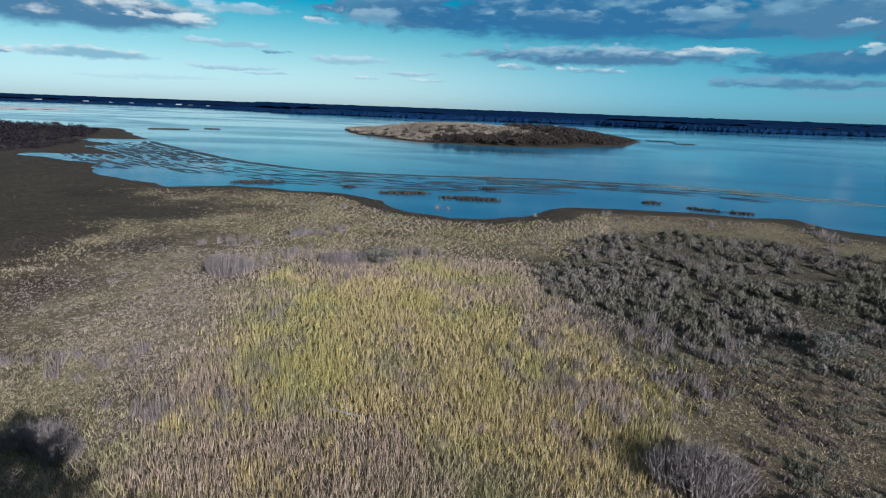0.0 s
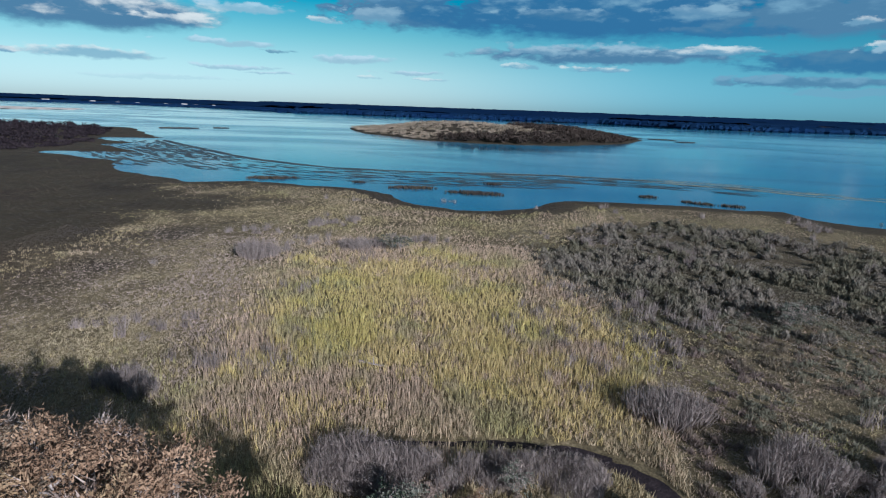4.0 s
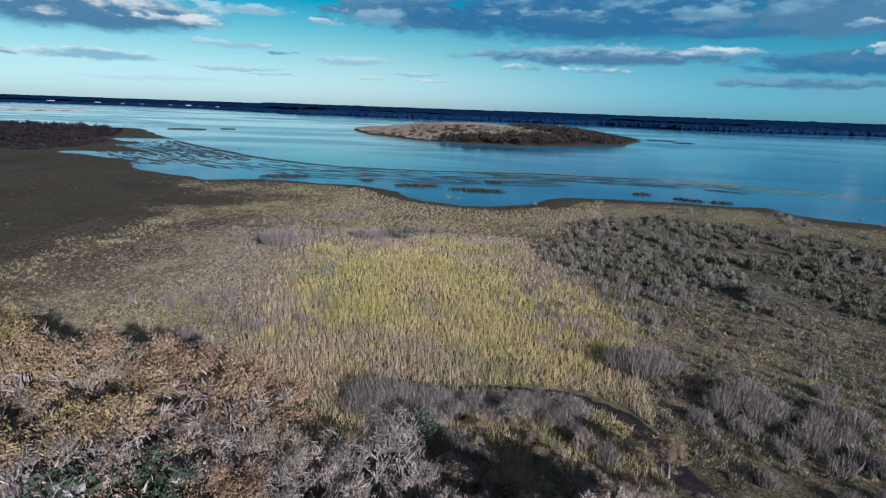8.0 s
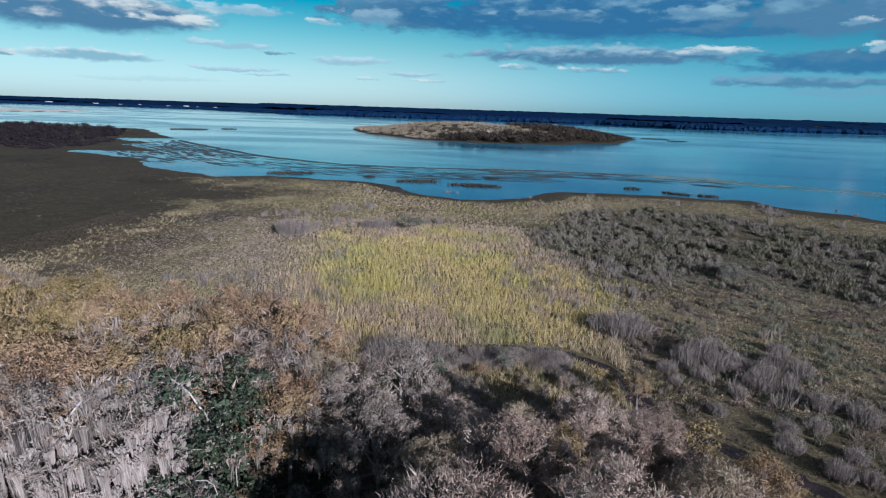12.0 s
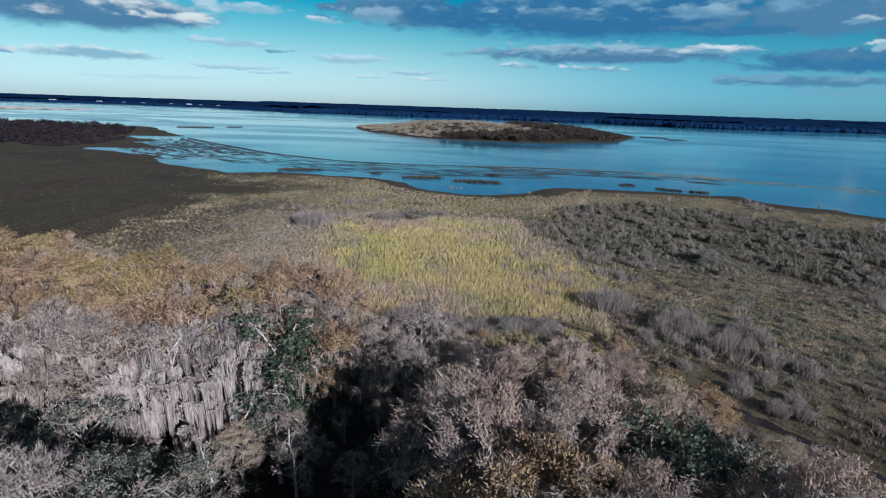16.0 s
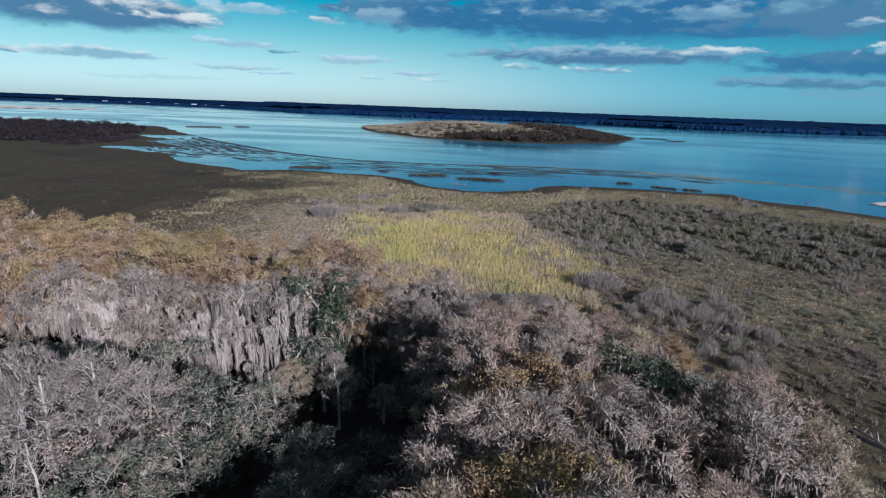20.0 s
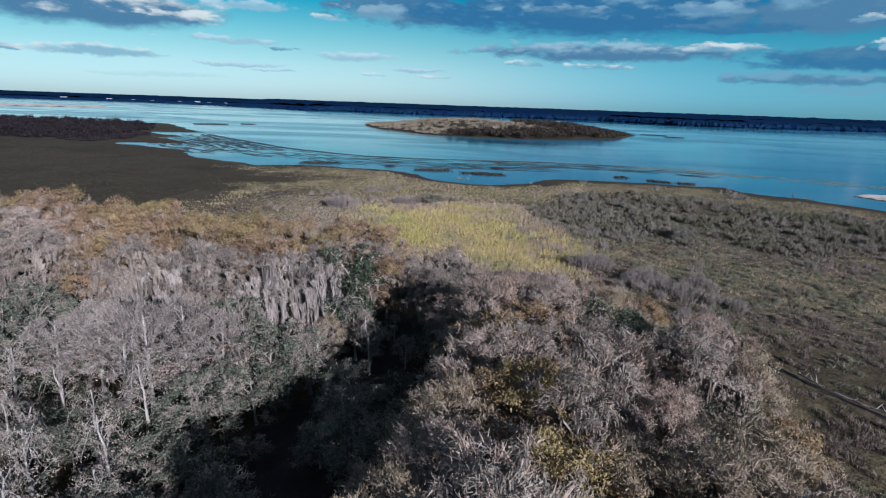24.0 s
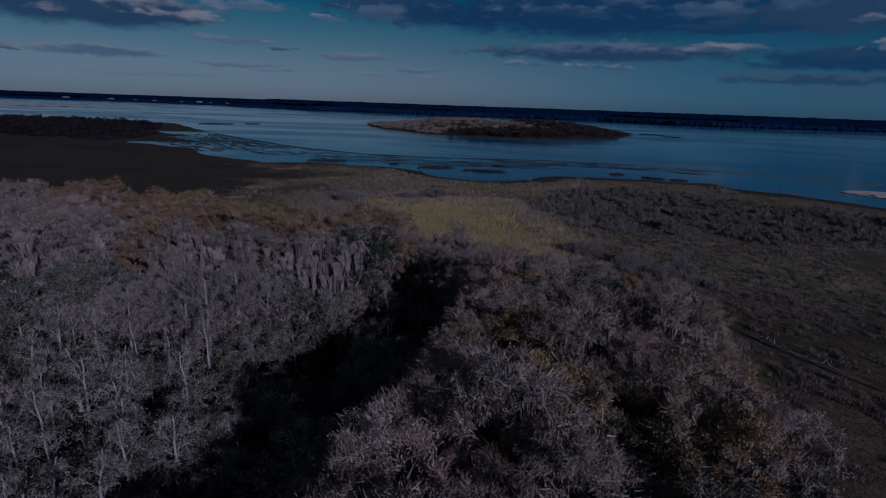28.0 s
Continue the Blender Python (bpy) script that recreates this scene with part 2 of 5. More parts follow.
TWIG = plant("grey_brown_twig", [(0.054, 0.038, 0.031), (0.189, 0.14, 0.115), (0.351, 0.279, 0.232), (0.504, 0.423, 0.369)], (0.95, 0.88, 0.83), through_light=0.1, speckle=0.26)
TWIG_PINK = plant("pinkish_twig", [(0.067, 0.052, 0.036), (0.184, 0.141, 0.096), (0.296, 0.235, 0.164), (0.403, 0.334, 0.246)], None, through_light=0.1, speckle=0.26)
RUST = plant("rust_needle", [(0.055, 0.034, 0.025), (0.165, 0.103, 0.063), (0.27, 0.176, 0.109), (0.377, 0.263, 0.173)], (0.97, 1.12, 0.8), 0.07)
GOLD = plant("golden_brown_leaf", [(0.062, 0.04, 0.025), (0.168, 0.113, 0.06), (0.282, 0.198, 0.103), (0.388, 0.291, 0.168)], (0.95, 0.9, 0.9), 0.1)
LEAF = plant("dark_green_leaf", [(0.014, 0.02, 0.014), (0.034, 0.048, 0.03), (0.062, 0.08, 0.05), (0.13, 0.145, 0.1)], (0.9, 0.9, 0.8), 0.12, 0.5)
LEAF_GREY = plant("grey_green_leaf", [(0.025, 0.029, 0.02), (0.062, 0.07, 0.05), (0.119, 0.125, 0.093), (0.218, 0.215, 0.173)], None, 0.12)
# the navy of these leaves is distance haze put into the base colour
FAR_LEAF_HAZED = plant("hazed_far_leaf", [(0.003, 0.012, 0.034), (0.005, 0.016, 0.042), (0.007, 0.02, 0.05), (0.01, 0.024, 0.056)], (0.8, 0.85, 1.0), 0.01, through_light=0, speckle=0.08, gloss=0.0)
# darker than the island leaf: its colour includes cloud shade over the point
POINT_LEAF_SHADED = plant("cloud_shaded_point_leaf", [(0.006, 0.005, 0.007), (0.014, 0.011, 0.013), (0.026, 0.02, 0.022), (0.05, 0.038, 0.038)], (0.8, 0.8, 0.85), 0.03, through_light=0, gloss=0.05)
ISLE_LEAF = plant("island_wood_leaf", [(0.014, 0.01, 0.009), (0.031, 0.024, 0.02), (0.053, 0.041, 0.033), (0.081, 0.064, 0.051)], (0.8, 0.8, 0.8), 0.02, through_light=0, speckle=0.2, gloss=0.05)
DUNE_LEAF = plant("pale_dune_scrub", [(0.076, 0.06, 0.047), (0.162, 0.128, 0.093), (0.246, 0.2, 0.145), (0.34, 0.285, 0.217)], (0.7, 0.7, 0.65), 0.03, through_light=0)
TWIG_DULL = plant("dull_twig", [(0.046, 0.037, 0.031), (0.156, 0.125, 0.104), (0.296, 0.242, 0.204), (0.453, 0.383, 0.329)], None, through_light=0.05, speckle=0.3)
BARK_GREY = bark("grey_bark", (0.10, 0.08, 0.072), (0.34, 0.30, 0.275))
BARK_PALE = bark("pale_bark", (0.18, 0.155, 0.14), (0.42, 0.38, 0.35))
WEED = plant("floating_weed", [(0.014, 0.022, 0.026), (0.03, 0.043, 0.047), (0.06, 0.075, 0.072), (0.12, 0.132, 0.115)], (0.7, 0.75, 0.85), 0.02, through_light=0)
WEED_PALE = plant("pale_floating_weed", [(0.11, 0.125, 0.09), (0.17, 0.18, 0.125), (0.23, 0.235, 0.165), (0.32, 0.31, 0.22)], None, 0.03, through_light=0)


def soil():
    m, n, p = material("marsh_soil", 0.95, 0.1)
    pos = n.add("ShaderNodeNewGeometry").outputs["Position"]
    a, b, c = n.noise(pos, 0.03, 5.0, 0.6), n.noise(pos, 0.4, 6.0, 0.65), n.noise(pos, 4.0, 4.0, 0.7)
    col = n.ramp(a.outputs[0], [(0.35, (0.034, 0.027, 0.018)), (0.5, (0.064, 0.052, 0.03)), (0.66, (0.045, 0.032, 0.024))])
    col = n.mix(n.smooth(b.outputs[0], 0.42, 0.7), col, (0.072, 0.057, 0.037))
    col = n.mix(n.smooth(c.outputs[0], 0.4, 0.62), n.mix(1.0, col, (0.45, 0.45, 0.45), "MULTIPLY"), col)
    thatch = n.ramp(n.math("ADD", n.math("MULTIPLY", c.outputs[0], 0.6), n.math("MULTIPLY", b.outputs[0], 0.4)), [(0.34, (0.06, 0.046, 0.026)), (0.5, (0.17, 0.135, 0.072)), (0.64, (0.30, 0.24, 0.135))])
    # straw mask, which also keeps the cloud-shaded western flat dark
    col = n.mix(n.add("ShaderNodeAttribute", attribute_name="litter_and_shade").outputs["Fac"], col, thatch)
    m.node_tree.links.new(col, p.inputs["Base Color"])
    bump = n.add("ShaderNodeBump", {"Height": b.outputs[0], "Strength": 0.8, "Distance": 0.3})
    m.node_tree.links.new(bump.outputs[0], p.inputs["Normal"])
    return m


def mud():
    m, n, p = material("wet_peat", 0.75, 0.15)
    pos = n.add("ShaderNodeNewGeometry").outputs["Position"]
    a, b = n.noise(pos, 0.7, 6.0, 0.65), n.noise(pos, 5.0, 4.0, 0.7)
    col = n.ramp(n.math("ADD", n.math("MULTIPLY", a.outputs[0], 0.6), n.math("MULTIPLY", b.outputs[0], 0.4)),
                 [(0.36, (0.008, 0.006, 0.007)), (0.55, (0.024, 0.017, 0.018)), (0.72, (0.06, 0.045, 0.042))])
    m.node_tree.links.new(col, p.inputs["Base Color"])
    bump = n.add("ShaderNodeBump", {"Height": b.outputs[0], "Strength": 0.9, "Distance": 0.15})
    m.node_tree.links.new(bump.outputs[0], p.inputs["Normal"])
    return m


def sand():
    m, n, p = material("pale_sand", 0.95, 0.1)
    pos = n.add("ShaderNodeNewGeometry").outputs["Position"]
    a = n.noise(pos, 0.05, 6.0, 0.65)
    col = n.ramp(a.outputs[0], [(0.35, (0.30, 0.24, 0.19)), (0.5, (0.50, 0.44, 0.38)), (0.65, (0.66, 0.61, 0.56))])
    m.node_tree.links.new(col, p.inputs["Base Color"])
    return m


def lake():
    m, n, p = material("lake_water", 0.12, 0.5)
    pos = n.add("ShaderNodeNewGeometry").outputs["Position"]
    p.inputs["IOR"].default_value = 1.38
    calm = n.noise(n.vmath("MULTIPLY", pos, (0.004, 0.011, 0)), 1.0, 4.0, 0.6, 0.6)
    shoal = n.noise(n.vmath("MULTIPLY", pos, (0.01, 0.03, 0)), 1.0, 4.0, 0.6)
    col = n.ramp(shoal.outputs[0], [(0.4, (0.012, 0.10, 0.175)), (0.6, (0.03, 0.145, 0.215))])
    m.node_tree.links.new(col, p.inputs["Base Color"])
    m.node_tree.links.new(n.smooth(calm.outputs[0], 0.4, 0.65, 0.08, 0.2), p.inputs["Roughness"])
    wave = n.noise(n.vmath("MULTIPLY", pos, (0.55, 1.6, 0)), 1.0, 3.0, 0.55)
    swell = n.noise(n.vmath("MULTIPLY", pos, (0.06, 0.2, 0)), 1.0, 3.0, 0.55)
    h = n.math("ADD", n.math("MULTIPLY", wave.outputs[0], 0.10), n.math("MULTIPLY", swell.outputs[0], 0.25))
    bump = n.add("ShaderNodeBump", {"Height": h, "Strength": 0.14, "Distance": 0.5})
    m.node_tree.links.new(bump.outputs[0], p.inputs["Normal"])
    return m


SOIL, MUD, SAND, LAKE = soil(), mud(), sand(), lake()


def paint(name, colour):
    m, n, p = material(name, 0.6, 0.3)
    spot = n.noise(n.add("ShaderNodeTexCoord").outputs["Object"], 0.8, 4.0)
    col = n.mix(spot.outputs[0], colour, tuple(c * 0.82 for c in colour))
    m.node_tree.links.new(col, p.inputs["Base Color"])
    return m


WALL_PAINT, ROOF_PAINT, GLASS_DARK = paint("white_wall_paint", (0.8, 0.78, 0.75)), paint("grey_roof", (0.35, 0.34, 0.34)), paint("dark_window", (0.03, 0.035, 0.04))


# ---- mesh helpers ----
RNG = np.random.default_rng(7)


def soup_mesh(name, tris, mat):
    """A mesh out of loose triangles: an array of n x 3 corners x 3."""
    tris = np.asarray(tris, np.float32).reshape(-1, 3, 3)
    n = len(tris)
    me = bpy.data.meshes.new(name)
    me.vertices.add(3 * n)
    me.vertices.foreach_set("co", tris.ravel())
    me.loops.add(3 * n)
    me.loops.foreach_set("vertex_index", np.arange(3 * n, dtype=np.int32))
    me.polygons.add(n)
    me.polygons.foreach_set("loop_start", np.arange(0, 3 * n, 3, dtype=np.int32))
    me.update(calc_edges=True)
    me.materials.append(mat)
    return me


def grid_mesh(name, xs, ys, zs, mat, keep=None):
    """A sheet over the lines xs, ys with heights zs[row, column]; keep picks the cells."""
    nx, ny = len(xs), len(ys)
    gx, gy = np.meshgrid(xs, ys)
    v = np.stack([gx, gy, zs], -1).reshape(-1, 3)
    i = (np.arange(ny - 1)[:, None] * nx + np.arange(nx - 1)[None]).ravel()
    q = np.stack([i, i + 1, i + nx + 1, i + nx], 1)
    if keep is not None:
        q = q[keep.ravel()]
    used, inv = np.unique(q, return_inverse=True)
    q, v = inv.reshape(q.shape), v[used]
    me = bpy.data.meshes.new(name)
    me.vertices.add(len(v))
    me.vertices.foreach_set("co", v.astype(np.float32).ravel())
    me.loops.add(q.size)
    me.loops.foreach_set("vertex_index", q.astype(np.int32).ravel())
    me.polygons.add(len(q))
    me.polygons.foreach_set("loop_start", np.arange(0, q.size, 4, dtype=np.int32))
    me.polygons.foreach_set("use_smooth", np.ones(len(q), bool))
    me.update(calc_edges=True)
    me.materials.append(mat)
    return me


def part(name, data, parent, label=""):
    ob = new(name, data)
    ob.parent = parent
    return tagged(ob, label)


def tube(points, radii, sides=5):
    """Triangles of a tapering tube along the points."""
    p, r = np.asarray(points, float), np.asarray(radii, float)
    d = np.gradient(p, axis=0)
    d /= np.linalg.norm(d, axis=1, keepdims=True) + 1e-9
    ref = np.where(np.abs(d[:, 2:]) > 0.9, [[1.0, 0, 0]], [[0, 0, 1.0]])
    u = np.cross(d, ref)
    u /= np.linalg.norm(u, axis=1, keepdims=True) + 1e-9
    w = np.cross(d, u)
    a = np.arange(sides) * 2 * np.pi / sides
    ring = p[:, None] + r[:, None, None] * (np.cos(a)[None, :, None] * u[:, None] + np.sin(a)[None, :, None] * w[:, None])
    b, t = ring[:-1], ring[1:]
    b2, t2 = np.roll(b, -1, 1), np.roll(t, -1, 1)
    return np.concatenate([np.stack([b, b2, t2], 2).reshape(-1, 3, 3), np.stack([b, t2, t], 2).reshape(-1, 3, 3)])


def unit(v):
    return v / (np.linalg.norm(v, axis=-1, keepdims=True) + 1e-9)


def flakes(centres, size, rng, flat=0.4):
    """One small pointed leaf at each centre, turned at random; flat draws it towards level."""
    n = len(centres)
    a = unit(rng.normal(size=(n, 3)) * (1, 1, 1 - flat))
    b = unit(np.cross(a, rng.normal(size=(n, 3))))
    s = size * rng.uniform(0.6, 1.4, (n, 1))
    return np.stack([centres - a * s * 0.5 - b * s * 0.32, centres + a * s * 0.7, centres - a * s * 0.4 + b * s * 0.35], 1)


def spikes(roots, tips, width, rng, face=None):
    """One slim tapering blade from each root to its tip; face: the way that its flat side looks, or at random."""
    n = len(roots)
    face = rng.normal(size=(n, 3)) if face is None else face
    side = unit(np.cross(tips - roots, face)) * np.reshape(width, (-1, 1)) * 0.5
    return np.stack([roots - side, roots + side, tips], 1)


# ---- plan ----
def inside(poly, x, y):
    """Signed distance to a polygon in the plan, positive inside."""
    poly = np.asarray(poly, float)
    shape = np.shape(x)
    x, y = np.ravel(x).astype(float), np.ravel(y).astype(float)
    best, within = np.full(x.shape, 1e18), np.zeros(x.shape, bool)
    for (ax, ay), (bx, by) in zip(poly, np.roll(poly, -1, 0)):
        dx, dy = bx - ax, by - ay
        t = np.clip(((x - ax) * dx + (y - ay) * dy) / (dx * dx + dy * dy + 1e-9), 0, 1)
        best = np.minimum(best, (x - ax - t * dx) ** 2 + (y - ay - t * dy) ** 2)
        hit = ((ay > y) != (by > y)) & (x < (bx - ax) * (y - ay) / (by - ay + 1e-12) + ax)
        within ^= hit
    return (np.sqrt(best) * np.where(within, 1, -1)).reshape(shape)


def wobble(x, y, scale, seed=0.0):
    """Smooth value noise over the plan, about -1 to 1."""
    x, y = np.asarray(x, float) / scale + 37.7 * seed, np.asarray(y, float) / scale - 19.3 * seed
    xi, yi = np.floor(x), np.floor(y)
    fx, fy = x - xi, y - yi
    fx, fy = fx * fx * (3 - 2 * fx), fy * fy * (3 - 2 * fy)

    def h(i, j):
        s = np.sin(i * 127.1 + j * 311.7 + seed * 74.7) * 43758.5453
        return (s - np.floor(s)) * 2 - 1

    return (h(xi, yi) * (1 - fx) + h(xi + 1, yi) * fx) * (1 - fy) + (h(xi, yi + 1) * (1 - fx) + h(xi + 1, yi + 1) * fx) * fy


def fbm(x, y, scale, seed=0.0):
    return wobble(x, y, scale, seed) * 0.6 + wobble(x, y, scale * 0.45, seed + 3) * 0.3 + wobble(x, y, scale * 0.2, seed + 7) * 0.15


NEAR_LAND = [(-900, 330), (-640, 380), (-442, 420), (-405, 452), (-334, 450), (-262, 368), (-236, 348), (-274, 332), (-270, 322), (-226, 300), (-236, 284),
             (-188, 247), (-228, 235), (-226, 227), (-184, 213), (-168, 204), (-148, 177), (-128, 168), (-108, 160), (-91, 168), (-69, 165), (-50, 164), (-35, 154),
             (-25, 138), (-12, 133), (0, 134), (9, 143), (21, 160), (54, 162), (88, 158), (92, 147), (99, 139), (110, 136), (125, 118),
             (150, 98), (210, 60), (420, -60), (900, -200), (1200, -2600), (-2600, -2600), (-2600, 300)]
ISLAND = [(-180, 608), (-133, 512), (-95, 472), (-58, 440), (-24, 428), (16, 432), (54, 448), (90, 480), (118, 514), (152, 590), (146, 640),
          (120, 740), (40, 810), (-70, 790), (-150, 700)]
FAR_LAND = [(-4800, 1250), (-2200, 1300), (-1300, 1500), (-860, 1540), (-536, 1300), (-409, 1296), (-241, 1225), (211, 1270), (316, 1190),
            (423, 1160), (521, 1110), (798, 1200), (1100, 900), (1500, 700), (4800, 200), (4800, 4800), (-4800, 4800)]
FLAT_LAND = [(-2200, 700), (-1250, 640), (-840, 760), (-760, 880), (-800, 960), (-1100, 900), (-2200, 980)]
SPIT = [(132, 151), (141, 139), (190, 128), (260, 120), (260, 150), (180, 156), (146, 160)]
FOREST_WEST = [(-130, -95), (-130, 8), (-88, 8), (-60, 7), (-42, 6), (-33, 3), (-20, 2), (-14, 1), (-7.5, -0.5), (-6.5, -4), (-12, -8), (-13.5, -14), (-15.5, -21), (-17.5, -27), (-20.5, -33.5), (-20, -42), (-20.5, -60), (-21, -95)]
FOREST_EAST = [(2, -7), (13, -6), (19, -9), (23, -15), (24, -28), (23, -42), (21.5, -60), (20, -95), (-8, -95), (-7, -60), (-5.6, -50), (-3.8, -42), (-1.8, -31), (-0.6, -19)]
SWAMP = [(-24, -95), (-24, -40), (-15, -4), (-8, 0), (2, -3), (6, -8), (-4, -40), (-6, -95)]
GOLD_PATCH = [(-26, 25), (-33, 48), (-37, 73), (-22, 83), (-6, 80), (6, 68), (16, 47), (13.5, 34), (3, 23.5), (-9, 22.5)]
SCRUB_PATCH = [(8, 92), (22, 118), (44, 132), (66, 122), (92, 104), (120, 84), (100, 50), (62, 50), (38, 55), (20, 60), (11, 70)]
# outline of the cloud shade that is coloured into sedge and soil
CLOUD_SHADE_WEST = [(-480, 480), (-330, 470), (-170, 262), (-140, 185), (-104, 165), (-84, 140), (-74, 112), (-74, 88), (-72, 66), (-68, 42), (-62, 24), (-72, 16), (-140, 16), (-600, 60)]
MAUVE_PATCH = [(-80, 22), (-80, 50), (-76, 80), (-70, 104), (-52, 104), (-36, 92), (-31, 72), (-30, 50), (-26, 26), (-50, 18)]
TRAIL = [(-14, 20), (-6, 21.3), (4, 22.4), (9.3, 21.4), (12.5, 20), (14.4, 17.6), (15.4, 14), (16.5, 9), (20, 5.5), (26, 1), (31, -4), (35, -10),
         (37, -14), (40, -18.5), (46, -26), (52, -40)]


def to_trail(x, y):
    best = np.full(np.shape(x), 1e9)
    for (ax, ay), (bx, by) in zip(TRAIL, TRAIL[1:]):
        t = np.clip(((x - ax) * (bx - ax) + (y - ay) * (by - ay)) / ((bx - ax) ** 2 + (by - ay) ** 2), 0, 1)
        best = np.minimum(best, np.hypot(x - ax - t * (bx - ax), y - ay - t * (by - ay)))
    return best


def shore(x, y):
    """Signed distance to the waterline, with a ragged edge, positive on land."""
    near = inside(NEAR_LAND, x, y) + fbm(x, y, 14, 1) * 3.4
    isle = inside(ISLAND, x, y) + fbm(x, y, 30, 2) * 7
    far = inside(FAR_LAND, x, y) + fbm(x, y, 140, 3) * 40
    spit = np.maximum(inside(SPIT, x, y) + fbm(x, y, 9, 5) * 3, inside(FLAT_LAND, x, y) + fbm(x, y, 60, 4) * 25)
    return np.maximum.reduce([near, isle, far, spit])


def height(x, y):
    d = shore(x, y)
    h = np.clip(d * 0.09, -0.7, 0.32) + np.where(d > 4, fbm(x, y, 7, 8) * 0.16, 0)
    isle = inside(ISLAND, x, y)
    h = h + np.clip(isle / 70, 0, 1) * (4.0 + 7.0 * np.exp(-((x + 45) / 75) ** 2 - ((y - 575) / 80) ** 2))
    t = to_trail(x, y)
    return np.where(t < 2.6, np.maximum(h, 0.2), h) - 0.08 * np.clip(1.6 - t, 0, 1)


def lines(lo, hi, step, far, grow=1.09):
    """Grid lines: even between lo and hi, then ever wider out to far."""
    mid = list(np.arange(lo, hi + step / 2, step))
    up, down, s = [], [], step
    while mid[-1] + sum(up) < far:
        s *= grow
        up.append(min(s, 120.0))
    s = step
    while mid[0] - sum(down) > -far:
        s *= grow
        down.append(min(s, 120.0))
    return np.array([*(mid[0] - np.cumsum(down))[::-1], *mid, *(mid[-1] + np.cumsum(up))])


# ---- ground and water ----
gx, gy = lines(-300, 140, 2.0, 4850), lines(-90, 390, 2.0, 4850)
GX, GY = np.meshgrid(gx, gy)
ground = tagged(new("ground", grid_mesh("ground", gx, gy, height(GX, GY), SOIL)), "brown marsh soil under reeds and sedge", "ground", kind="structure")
# dry straw litter lies over the peat on the sunlit marsh, not under the woods; the western flat goes without it to
# colour in cloud shade
west_shade = inside(CLOUD_SHADE_WEST, GX, GY) + fbm(GX, GY, 14, 11) * 30
litter_and_shade = np.clip(0.5 - west_shade / 24, 0, 1) * np.clip(shore(GX, GY) / 14 - 0.45, 0, 1) * np.clip((300 - np.hypot(GX, GY)) / 80, 0, 1)
litter_and_shade *= np.clip(0.6 - np.maximum(np.maximum(inside(FOREST_WEST, GX, GY), inside(FOREST_EAST, GX, GY)), inside(SWAMP, GX, GY)) / 3, 0, 1)
litter_and_shade *= 1 - 0.6 * np.clip(inside(SCRUB_PATCH, GX, GY) / 8 + 0.5 + fbm(GX, GY, 10, 13), 0, 1)
litter_and_shade *= np.where(GX > 14 + 0.12 * GY, np.where(GY < 75, 0.5, 0.75), 1.0) * np.clip(0.75 + 0.6 * fbm(GX, GY, 9, 14), 0.2, 1)
ground.data.attributes.new("litter_and_shade", "FLOAT", "POINT").data.foreach_set("value", litter_and_shade.astype(np.float32).ravel())
water_lines = np.linspace(-4850, 4850, 41)
water = tagged(new("water", grid_mesh("water", water_lines, water_lines, np.zeros((41, 41)), LAKE)),
               "blue rippled lake reflecting a cloudy sky", "water", kind="structure")


def ribbon(name, path, width, z, mat, seed):
    """A strip with ragged sides laid along a path on the ground."""
    p = np.array(path, float)
    s = np.r_[0, np.cumsum(np.hypot(*np.diff(p, axis=0).T))]
    t = np.arange(0, s[-1], 0.6)
    c = np.stack([np.interp(t, s, p[:, k]) for k in (0, 1)], 1)
    c = np.stack([np.convolve(np.pad(c[:, k], 4, mode="edge"), np.ones(9) / 9, "valid") for k in (0, 1)], 1)
    d = unit(np.gradient(c, axis=0))
    nrm = np.stack([-d[:, 1], d[:, 0]], 1)
    cols = np.linspace(-1, 1, 7)
    w = np.interp(t, np.linspace(0, s[-1], len(width)), width) * (1 + 0.35 * wobble(t, t * 0, 2.3, seed))
    xy = c[:, None] + nrm[:, None] * (cols[None, :, None] * w[:, None, None] * 0.5)
    zz = height(xy[..., 0], xy[..., 1]) + z - 0.05 * np.abs(cols)[None] ** 3 + 0.04 * wobble(xy[..., 0], xy[..., 1], 0.8, seed)
    v = np.concatenate([xy, zz[..., None]], -1)
    a, b, e, f = v[:-1, :-1], v[:-1, 1:], v[1:, 1:], v[1:, :-1]
    return soup_mesh(name, np.concatenate([np.stack([a, b, e], 2).reshape(-1, 3, 3), np.stack([a, e, f], 2).reshape(-1, 3, 3)]), mat)


tagged(new("trail", ribbon("trail", TRAIL, (0.6, 1.2, 2.5, 2.0, 0.9, 0.7, 0.7), 0.06, MUD, 5)), "dark wet peat trail winding beside the reeds", "trail", kind="structure")


# near-black sheet added on the gap floor to stand for the woods' deep shade
GAP_SHADE = [(-20, -95), (-20, -60), (-18.5, -45), (-15.5, -35), (-11.5, -24), (-8.5, -13), (-8.5, -5)]
tagged(new("creek_bed", ribbon("creek_bed", GAP_SHADE, (12.0, 12.0), 0.07, MUD, 8)), "black wet creek bed between the woods", "creek", kind="structure")


# ---- reeds and sedge ----
def scatter(x0, x1, y0, y1, step):
    """Jittered points over a stretch of the plan."""
    xs, ys = np.meshgrid(np.arange(x0, x1, step), np.arange(y0, y1, step))
    x, y = xs.ravel(), ys.ravel()
    return x + RNG.uniform(-0.6, 0.6, x.size) * step, y + RNG.uniform(-0.6, 0.6, x.size) * step


